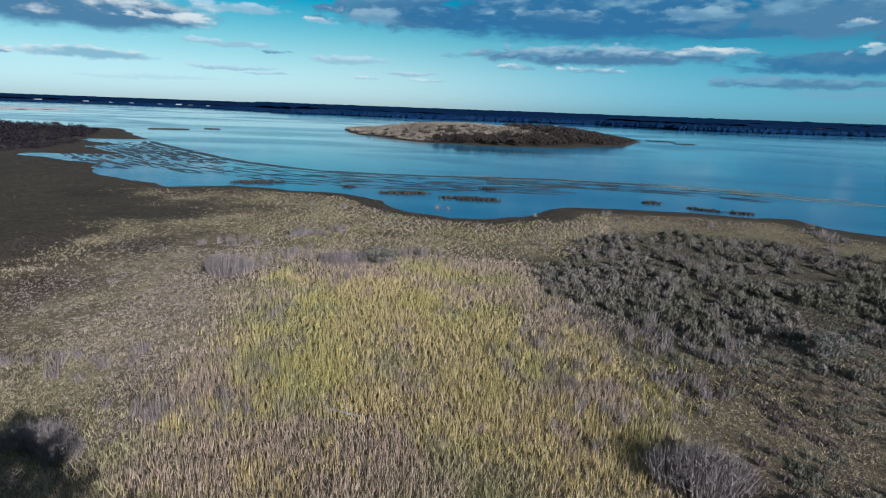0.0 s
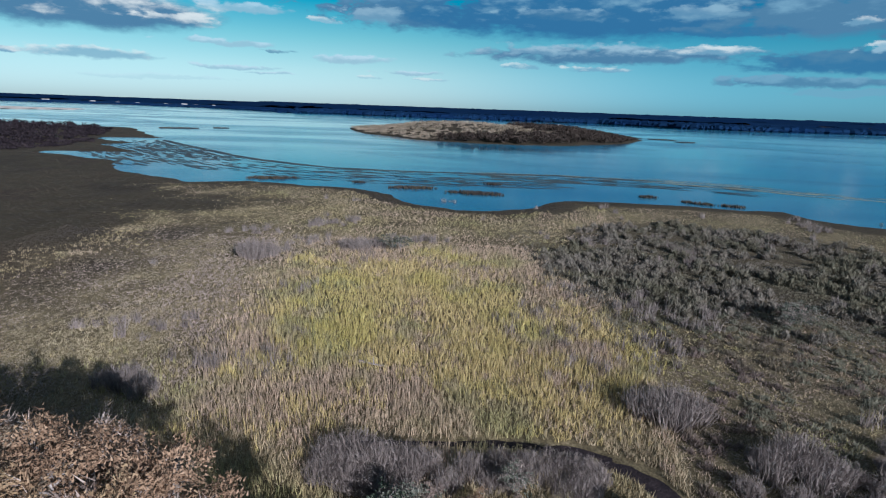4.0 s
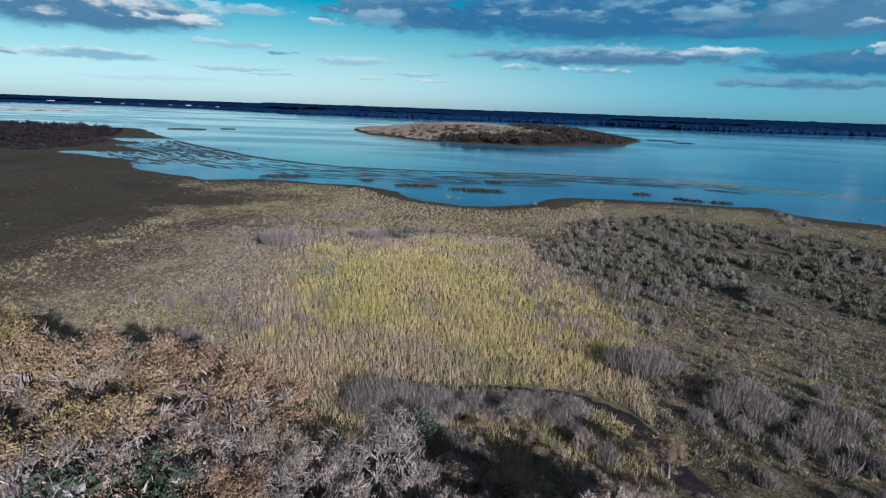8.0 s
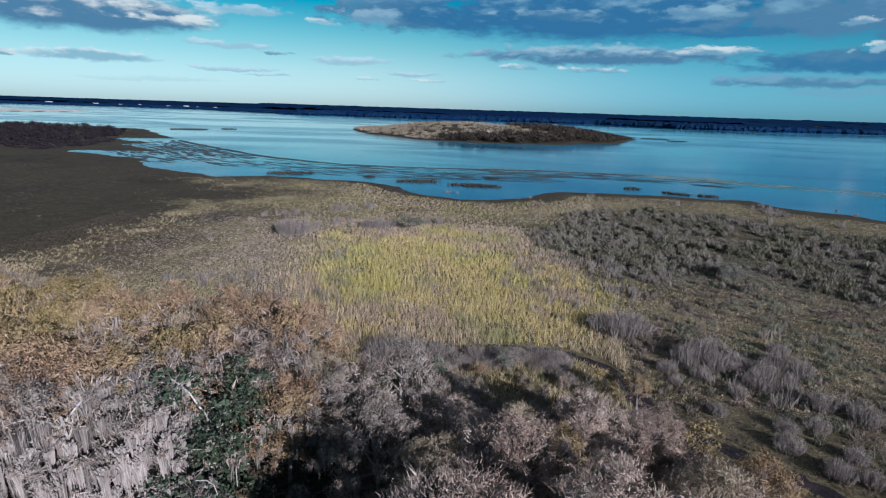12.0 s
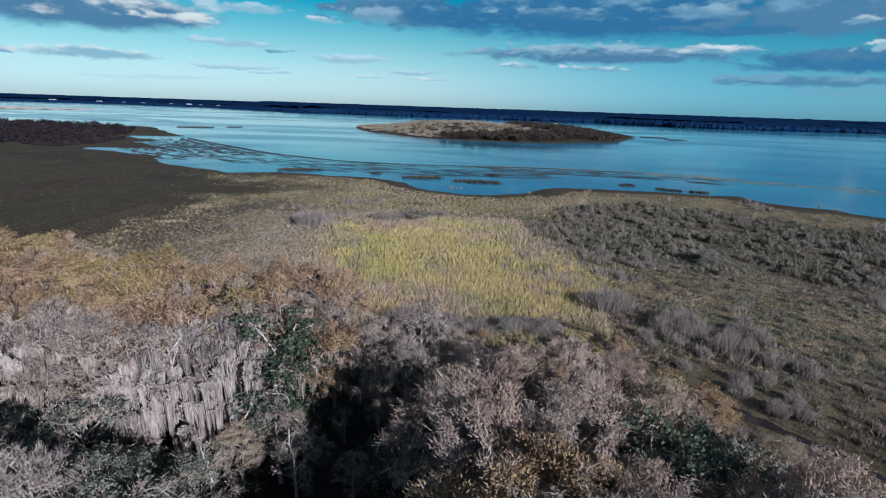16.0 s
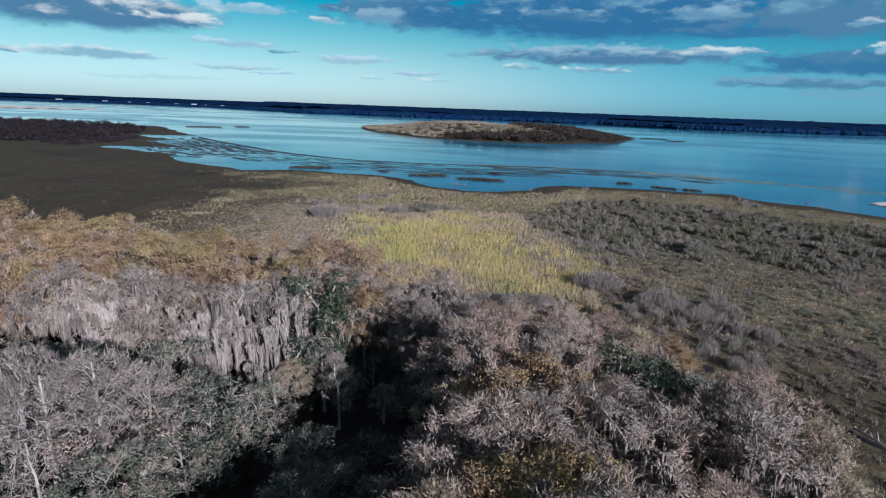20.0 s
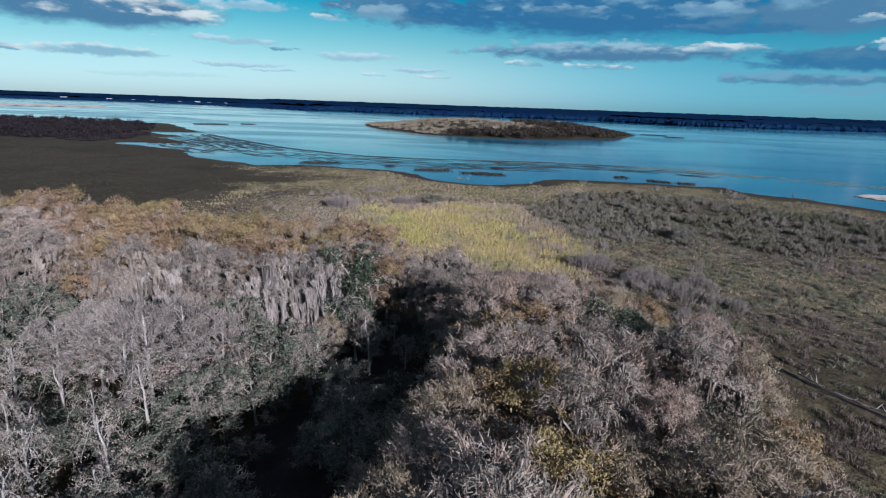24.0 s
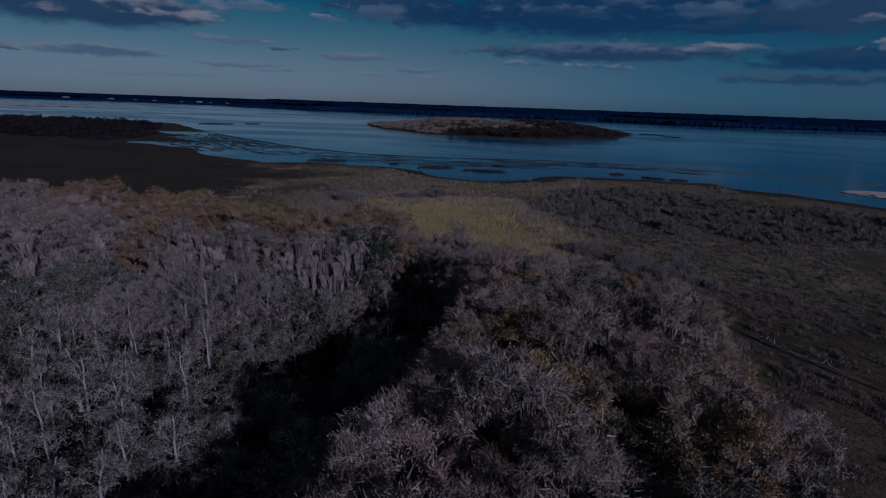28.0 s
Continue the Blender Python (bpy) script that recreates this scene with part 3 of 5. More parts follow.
def view_wedge(x, y):
    """Keeps to the stretch of marsh that lies before the flight line."""
    return (np.abs(x) < 0.95 * (y + 90) + 12)


def tufts(x, y, blades, tall, spread, width):
    """Standing blades in tufts at the places given."""
    n = len(x)
    z = height(x, y) - 0.05
    root = np.stack([x, y, z], 1)[:, None].repeat(blades, 1)
    root[..., :2] += RNG.normal(size=(n, blades, 2)) * spread * 0.5
    tip = root.copy()
    tip[..., :2] += RNG.normal(size=(n, blades, 2)) * spread * 0.75 + (0.03, 0.02)
    tip[..., 2] += np.reshape(tall, (-1, 1)) * RNG.uniform(0.6, 1.15, (n, blades))
    return spikes(root.reshape(-1, 3), tip.reshape(-1, 3), width * RNG.uniform(0.6, 1.4, n * blades), RNG)


def forest_depth(x, y):
    return np.maximum(inside(FOREST_WEST, x, y), inside(FOREST_EAST, x, y))


fields = {"gold": [], "tan": [], "sedge": [], "dark": [], "scrub": [], "mauve": []}
for x0, x1, y0, y1, step, blades, grow in [(-90, 70, -62, 46, 0.4, 6, 0.72), (-95, 110, 46, 92, 0.54, 6, 0.86), (-120, 135, 92, 172, 0.9, 5, 1.05), (-240, -120, 92, 172, 1.25, 5, 1.3),
                                           (-240, -95, 0, 92, 1.4, 5, 1.4), (-470, -240, 120, 460, 3.0, 4, 2.0), (-240, -120, 172, 300, 2.2, 4, 1.6)]:
    x, y = scatter(x0, x1, y0, y1, step)
    ok = view_wedge(x, y) & (shore(x, y) > 0.6) & (to_trail(x, y) > np.where((x > 19) | (x < 4), 0.7, 1.35) + 0.4 * wobble(x, y, 1.6, 2)) & (forest_depth(x, y) < 0.5) & (inside(SWAMP, x, y) < 0)
    x, y = x[ok], y[ok]
    wob = fbm(x, y, 14, 11)
    gold = inside(GOLD_PATCH, x, y) + wob * 9 + RNG.normal(size=x.size) * 2.5
    scr = inside(SCRUB_PATCH, x, y) + wob * 16 + RNG.normal(size=x.size) * 3
    # inside the painted cloud shade the dark sedge takes over
    dark = inside(CLOUD_SHADE_WEST, x, y) + wob * 30 + RNG.normal(size=x.size) * 9
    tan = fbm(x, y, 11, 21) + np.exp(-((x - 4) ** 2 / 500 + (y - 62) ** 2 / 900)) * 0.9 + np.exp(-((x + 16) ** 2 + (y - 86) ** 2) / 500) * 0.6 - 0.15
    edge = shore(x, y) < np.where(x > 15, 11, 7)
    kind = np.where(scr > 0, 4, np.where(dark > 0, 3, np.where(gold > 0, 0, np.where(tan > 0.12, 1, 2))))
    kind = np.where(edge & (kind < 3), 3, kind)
    flip = RNG.random(x.size)
    heath = ((kind == 2) | ((kind == 1) & (x > 18 + 0.12 * y))) & (x > 14 + 0.12 * y) & (y < 75)
    kind = np.where(heath & ((flip > 0.3) | (y < 12)), np.where(y + wob * 16 + RNG.normal(size=x.size) * 4 > 8, 5, 3), kind)
    pale = inside(MAUVE_PATCH, x, y) + wob * 14 + RNG.normal(size=x.size) * 5
    kind = np.where((pale > 0) & (kind > 0) & (kind < 4) & (flip > 0.03), 5, kind)
    straw = fbm(x, y, 6, 27) + 0.5 * fbm(x, y, 2.2, 28) + RNG.normal(size=x.size) * 0.2
    # share of dark sedge mixed in where that shade fades out eastwards
    shade = np.clip((-50 - x - wob * 14) / 32, 0, 0.85)
    kind = np.where((kind == 5) & (x < -20) & (RNG.random(x.size) < shade), 3, kind)
    kind = np.where((straw > np.interp(y, [24, 40, 56], [-0.22, 0.12, 0.27]) - 0.3 * np.clip((-18 - x) / 14, 0, 1)) & (kind == 0), 1, np.where((straw > 0.1) & (kind == 2) & (x > -40), 1, np.where((flip < 0.15) & (kind == 1), 2, kind)))
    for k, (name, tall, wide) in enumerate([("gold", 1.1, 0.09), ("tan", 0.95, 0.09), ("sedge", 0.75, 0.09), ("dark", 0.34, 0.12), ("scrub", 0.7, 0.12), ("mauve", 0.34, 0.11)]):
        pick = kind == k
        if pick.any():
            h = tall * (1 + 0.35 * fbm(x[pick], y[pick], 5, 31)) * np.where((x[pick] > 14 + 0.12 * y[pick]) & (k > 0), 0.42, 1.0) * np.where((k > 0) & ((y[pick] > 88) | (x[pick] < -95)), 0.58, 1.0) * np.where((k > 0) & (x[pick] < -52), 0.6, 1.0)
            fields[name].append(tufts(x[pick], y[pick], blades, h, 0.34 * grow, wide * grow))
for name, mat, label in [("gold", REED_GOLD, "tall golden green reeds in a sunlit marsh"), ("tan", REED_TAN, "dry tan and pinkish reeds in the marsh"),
                         ("sedge", SEDGE, "brown and olive sedge covering the marsh"), ("dark", SEDGE_DARK_SHADED, "low dark brown sedge on the wide marsh flat"),
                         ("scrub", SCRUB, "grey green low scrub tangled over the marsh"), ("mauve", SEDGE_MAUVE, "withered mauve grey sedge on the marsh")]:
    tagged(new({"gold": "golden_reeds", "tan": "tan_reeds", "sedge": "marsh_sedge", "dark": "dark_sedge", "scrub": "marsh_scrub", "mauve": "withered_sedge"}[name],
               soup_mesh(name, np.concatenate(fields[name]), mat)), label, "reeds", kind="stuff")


# ---- trees and shrubs ----
def grow_tree(seed, tall, radius, bare=0.35, limbs=9, twigs=900, leaves=0, moss=0, leaf_size=0.3, moss_long=1.6, lean=0.06, dome=0.75, thick=1.0, up=0.0, fine=1.0, strands=0, drape=14, stroke=(0.16, 0.42, 0.03, 0.075)):
    """Triangles of one tree, by part: trunk, limbs, twigs, leaves, moss. bare: the share of the height below the crown."""
    rng = np.random.default_rng(seed)
    top = tall * dome
    hs = np.linspace(0, 1, 7)
    sway = np.cumsum(rng.normal(size=(7, 2)) * lean * tall * 0.16, 0) * hs[:, None]
    line = np.c_[sway, hs * top]
    base = 0.018 * tall * thick
    trunk = [tube(line, base * (1.25 - hs * 0.95) * (1 + 0.5 * np.exp(-hs * 14)), 6)]
    arms, nodes, ends = [], [], []

    def roof(p, k):
        """The domed top of the crown over the places p."""
        return tall * k * (1 - 0.36 * np.minimum(1.2, np.hypot(p[:, 0], p[:, 1]) / (radius * 1.25)) ** 2)

    for i in range(limbs):
        s = bare + (1 - bare) * (i + rng.random()) / limbs * 0.97
        start = np.array([np.interp(s, hs, line[:, k]) for k in range(3)])
        turn = i * 2.4 + rng.normal() * 0.35
        rise = 0.15 + up + 0.95 * (s - bare) / (1 - bare) + rng.normal() * 0.12
        reach = radius * (0.62 + 0.5 * math.sin(math.pi * min(1, (s - bare) / (1 - bare) * 0.75 + 0.2))) * rng.uniform(0.75, 1.1)
        steps = np.linspace(0, 1, 5)
        out = np.array([math.cos(turn), math.sin(turn), 0])
        pts = start + steps[:, None] * out * reach + np.c_[np.zeros((5, 2)), steps * reach * rise * (1 - 0.25 * steps)]
        pts[:, :2] += np.cumsum(rng.normal(size=(5, 2)) * 0.07 * reach, 0) * steps[:, None]
        pts[:, 2] = np.minimum(pts[:, 2], roof(pts, rng.uniform(0.92, 1.0)))
        arms.append(tube(pts, base * (0.34 if up < 0.4 else 0.1) * (1 - 0.85 * steps) + 0.01, 4))
        nodes += list(pts[1:])
        for j in range(5):
            at = rng.uniform(0.3, 1.0)
            root = np.array([np.interp(at, steps, pts[:, k]) for k in range(3)])
            way = unit(out * rng.uniform(0.1, 1) + rng.normal(size=3) * (0.75, 0.75, 0.5) + (0, 0, 0.45))
            far = reach * rng.uniform(0.28, 0.6)
            sub = root + np.linspace(0, 1, 4)[:, None] * way * far + np.cumsum(rng.normal(size=(4, 3)) * 0.06 * far, 0) * (np.arange(4) > 0)[:, None]
            sub[:, 2] = np.minimum(sub[:, 2], roof(sub, 1.0))
            arms.append(tube(sub, np.array([0.16, 0.11, 0.07, 0.02]) * base * (1.0 if up < 0.4 else 0.35) + 0.008, 3))
            nodes += list(sub[1:])
            ends += list(sub[2:])
    nodes, ends = np.array(nodes), np.array(ends)
    made = {"trunk": np.concatenate(trunk + arms)}
    if twigs:
        clump = ends[rng.random(len(ends)) < 0.6]
        most = int(twigs * 0.75)
        root = np.r_[clump[rng.integers(len(clump), size=most)], nodes[rng.integers(len(nodes), size=twigs - most)]] + rng.normal(size=(twigs, 3)) * 0.16
        mid = np.array([0, 0, tall * 0.62])
        way = unit(unit(root - mid) * 0.7 + rng.normal(size=(twigs, 3)) * 0.6 + (0, 0, 0.25))
        made["twigs"] = spikes(root, root + way * radius * rng.uniform(0.06, 0.22, (twigs, 1)), rng.uniform(0.05, 0.15, twigs) * fine, rng)
    if leaves:
        # mops of strokes on the outer ends of the limbs, with gaps between them
        per = 44
        lobes = 12
        turn, rim = np.arange(lobes) * 2.4 + rng.normal(size=lobes) * 0.3, np.r_[0.0, 0.4, 0.42, 0.45, 0.48, 0.75, 0.78, 0.8, 0.82, 0.84, 0.86, 0.9] * radius
        heart = np.c_[np.cos(turn) * rim, np.sin(turn) * rim, tall * (0.9 - 0.4 * (rim / radius) ** 2 + rng.normal(size=lobes) * 0.035)]
        girth = radius * rng.uniform(0.22, 0.36, lobes)
        weigh = np.clip(ends[:, 2] / tall, 0, 1) ** 1.5 + 0.7 * np.hypot(ends[:, 0], ends[:, 1]) / radius
        at = ends[rng.choice(len(ends), size=max(8, leaves // per), p=weigh / weigh.sum())] + rng.normal(size=(max(8, leaves // per), 3)) * 0.3
        if strands:
            shell = rng.random(len(at)) < 0.62
            which = rng.integers(lobes, size=shell.sum())
            out = unit(rng.normal(size=(shell.sum(), 3)) * (1, 1, 0.8) + (0, 0, 0.35))
            at[shell] = heart[which] + out * girth[which, None] * rng.uniform(0.8, 1.05, (len(which), 1))
        k = rng.integers(len(at), size=leaves)
        c = at[k]
        if strands:
            # the strokes of one mop lie much the same way and turn their flat side outwards
            away = unit(at - (0, 0, tall * 0.5) + rng.normal(size=at.shape) * 0.5)
            if shell.any():
                away[shell] = out
            lay = unit(np.cross(away, rng.normal(size=at.shape)) + away * 0.35 + (0, 0, 0.7 * strands))
            way = unit(lay[k] + rng.normal(size=(leaves, 3)) * 0.42)
            c = c + rng.normal(size=(leaves, 3)) * (0.27, 0.27, 0.15)
            made["leaves"] = spikes(c, c + way * rng.uniform(*stroke[:2], (leaves, 1)), rng.uniform(*stroke[2:], leaves), rng, away[k] + rng.normal(size=(leaves, 3)) * 0.4)
        else:
            made["leaves"] = flakes(c + rng.normal(size=(leaves, 3)) * (0.4, 0.4, 0.14) * (radius / 3.2) ** 0.5, leaf_size, rng)
    if moss:
        low = nodes[nodes[:, 2] < 0.82 * tall]
        drapes = max(6, moss // drape)
        reach = 0.25 + np.hypot(low[:, 0], low[:, 1])
        hang = low[rng.choice(len(low), size=drapes, p=reach / reach.sum())]
        long = (0.3 + 0.7 * rng.random(drapes)) * moss_long
        pick = rng.integers(drapes, size=moss)
        off = rng.normal(size=(moss, 3)) * (0.17, 0.17, 0.1)
        root = hang[pick] + off
        drop = long[pick] * rng.uniform(0.55, 1.0, moss) * np.exp(-(np.hypot(off[:, 0], off[:, 1]) / 0.36) ** 2)
        drop = np.minimum(drop + 0.15, np.maximum(root[:, 2] - 0.6, 0.2))
        tip = root + np.c_[-0.6 * off[:, :2] + rng.normal(size=(moss, 2)) * 0.08, -drop]
        face = unit(hang * (1, 1, 0))[pick] + rng.normal(size=(moss, 3)) * 0.35
        made["moss"] = spikes(root, tip, rng.uniform(0.06, 0.15, moss), rng, face)
    return made


def plant_tree(name, label, category, mats, spec):
    """A tree as a thing at the origin, with a mesh for each of its parts."""
    thing = tagged(new(name), label, category)
    for key, tris in grow_tree(**spec).items():
        p = part({"leaves": "foliage", "twigs": "crown"}.get(key, key), soup_mesh(key, tris, mats[key]), thing)
        if key != "trunk":
            tagged(p, kind="stuff")
    return thing


def grow_brush(seed):
    """A leafless thicket: splayed stems from the ground, each with finer side twigs."""
    rng = np.random.default_rng(seed)
    thing = tagged(new("grey_brush"), "leafless grey brush with fine upright twigs in the marsh", "bush")
    n = 420
    a, r = rng.uniform(0, 2 * np.pi, n), 1.6 * np.sqrt(rng.random(n))
    root = np.c_[np.cos(a) * r, np.sin(a) * r, np.zeros(n)]
    tall = 2.7 * (1 - 0.45 * (r / 1.6) ** 2) * rng.uniform(0.6, 1.05, n)
    tip = root + np.c_[root[:, :2] * 0.25 + rng.normal(size=(n, 2)) * 0.28, tall]
    tagged(part("stem", soup_mesh("stem", spikes(root, tip, rng.uniform(0.05, 0.1, n), rng), BRUSH), thing), kind="stuff")
    m = 650
    k, f = rng.integers(n, size=m), rng.uniform(0.3, 0.95, (m, 1))
    base = root[k] + (tip - root)[k] * f
    end = base + unit(rng.normal(size=(m, 3)) * (0.6, 0.6, 0.3) + (0, 0, 0.8)) * rng.uniform(0.25, 0.75, (m, 1))
    tagged(part("crown", soup_mesh("crown", spikes(base, end, rng.uniform(0.03, 0.06, m), rng), BRUSH), thing), kind="stuff")
    return thing


GREY = {"trunk": BARK_GREY, "twigs": TWIG, "moss": MOSS, "leaves": MOSS}
OLIVE = {"trunk": BARK_GREY, "twigs": TWIG_DULL, "moss": MOSS, "leaves": LEAF_GREY}
PALE = {"trunk": BARK_PALE, "twigs": BRUSH, "moss": MOSS, "leaves": TWIG}
RUSTY = {"trunk": BARK_GREY, "twigs": TWIG, "moss": MOSS, "leaves": RUST}
GOLDEN = {"trunk": BARK_GREY, "twigs": TWIG, "moss": MOSS, "leaves": GOLD}
GREEN = {"trunk": BARK_PALE, "twigs": TWIG, "moss": MOSS, "leaves": LEAF}

KINDS = {
    "mossy": [plant_tree("mossy_cypress", "bare grey cypress hung with long grey moss in the swamp wood", "tree", GREY,
                         dict(seed=s, tall=13.2, radius=4.0, bare=0.34, limbs=14, twigs=2000, leaves=7500, moss=7000, moss_long=2.6, strands=-1, fine=0.7, drape=22, stroke=(0.2, 0.5, 0.035, 0.085))) for s in (1, 2, 3)],
    "curtain": [plant_tree("moss_hung_cypress", "tall cypress curtained with long pale grey moss", "tree", {**GREY, "trunk": BARK_PALE, "moss": MOSS_PALE},
                           dict(seed=s, tall=13.0, radius=3.4, bare=0.28, limbs=14, twigs=1600, leaves=2400, moss=9500, moss_long=4.4, strands=-1, fine=0.6, drape=26, stroke=(0.2, 0.5, 0.035, 0.085))) for s in (5, 6)],
    "rust": [plant_tree("rusty_cypress", "cypress with rust brown autumn needles and hanging moss", "tree", RUSTY,
                        dict(seed=s, tall=12.6, radius=3.9, bare=0.4, limbs=14, twigs=1400, leaves=15000, moss=2200, moss_long=1.8, strands=0.15, fine=0.7, stroke=(0.12, 0.3, 0.06, 0.13))) for s in (11, 12, 13)],
    "tangle": [plant_tree("twiggy_oak", "leafless oak with a dense tangle of grey brown twigs", "tree", {**GREY, "leaves": TWIG},
                          dict(seed=s, tall=12.2, radius=3.8, bare=0.3, limbs=15, twigs=3400, leaves=15000, moss=3000, moss_long=1.3, strands=1, fine=0.6)) for s in (21, 22, 23)],
    "brown": [plant_tree("brown_oak", "oak holding dull brown withered leaves among grey twigs", "tree", {**RUSTY, "leaves": TWIG_PINK},
                         dict(seed=s, tall=12.0, radius=3.7, bare=0.3, limbs=15, twigs=2800, leaves=15500, moss=2800, moss_long=1.3, strands=1, fine=0.6)) for s in (25, 26)],
    "pale": [plant_tree("pale_bare_tree", "pale trunked leafless tree with a grey haze of twigs", "tree", PALE,
                        dict(seed=s, tall=10.5, radius=2.9, bare=0.24, limbs=20, twigs=6500, leaves=500, leaf_size=0.14, lean=0.02, dome=0.94, thick=0.95, up=0.7, fine=0.62)) for s in (31, 32)],
    "gold": [plant_tree("golden_oak", "oak with golden brown autumn leaves above grey twigs", "tree", GOLDEN,
                        dict(seed=s, tall=12.0, radius=3.4, bare=0.4, limbs=11, twigs=2000, leaves=11000, moss=1200, moss_long=1.2, strands=0.4, fine=0.7, stroke=(0.12, 0.3, 0.06, 0.13))) for s in (41, 42)],
    "green": [plant_tree("evergreen_oak", "dark green evergreen oak with pale limbs in the swamp wood", "tree", GREEN,
                         dict(seed=s, tall=8.6, radius=3.0, bare=0.22, limbs=11, twigs=250, leaves=5200, moss=60, leaf_size=0.21)) for s in (51, 52)],
    "olive": [plant_tree("grey_leaved_oak", "grey green small oak with thin pale branches", "tree", OLIVE,
                         dict(seed=s, tall=7.8, radius=2.7, bare=0.2, limbs=13, twigs=2600, leaves=3400, leaf_size=0.2, up=0.3, fine=0.6)) for s in (61, 62)],
    "sapling": [plant_tree("bare_sapling", "slender bare grey sapling with upright twigs", "sapling", {**OLIVE, "trunk": BARK_PALE},
                           dict(seed=s, tall=7.2, radius=1.4, bare=0.24, limbs=13, twigs=1000, leaves=400, leaf_size=0.14, lean=0.14, dome=0.96, thick=0.95, up=0.8, fine=0.6)) for s in (71, 72, 73)],
    "bush": [plant_tree("understory_bush", "dark green leafy bush on the swamp floor", "bush", GREEN,
                        dict(seed=s, tall=3.2, radius=1.7, bare=0.08, limbs=9, twigs=160, leaves=1900, leaf_size=0.17)) for s in (81,)]
    + [plant_tree("understory_shrub", "grey green twiggy shrub on the swamp floor", "bush", OLIVE,
                  dict(seed=s, tall=3.4, radius=1.8, bare=0.08, limbs=11, twigs=900, leaves=1300, leaf_size=0.18, up=0.3, fine=0.6)) for s in (83, 84)],
    "brush": [grow_brush(s) for s in (91, 92, 93)],
    "orange": [plant_tree("orange_shrub", "small shrub with orange autumn leaves beside the trail", "bush", RUSTY,
                          dict(seed=101, tall=2.6, radius=1.3, bare=0.1, limbs=9, twigs=150, leaves=1500, leaf_size=0.15, fine=0.5))],
}
GROUPS = {"bush": "understory bushes", "sapling": "bare saplings", "brush": "grey brush", "orange": "autumn shrubs"}
first = {k: set() for k in KINDS}
placed = []


def set_tree(kind, x, y, scale=1.0, turn=None, which=None):
    """Puts one tree of a kind on the ground. The first of each sort is the model itself."""
    i = int(RNG.integers(len(KINDS[kind]))) if which is None else which
    model = KINDS[kind][i]
    turn = RNG.uniform(0, 360) if turn is None else turn
    z = float(height(np.array([x]), np.array([y]))[0]) - 0.08
    m = pose(x, y, z, RNG.normal() * 2, RNG.normal() * 2, turn) @ Matrix.Diagonal((scale, scale, scale * RNG.uniform(0.92, 1.08), 1))
    tagged(model, group=GROUPS.get(kind, "trees of the swamp wood"))
    if i in first[kind]:
        ob = copy_thing(model, pose(0, 0, 0))
        ob.matrix_basis = m
    else:
        first[kind].add(i)
        model.matrix_basis = m
    placed.append((x, y, 2.6 if kind not in ("bush", "brush", "orange", "sapling") else 1.1))


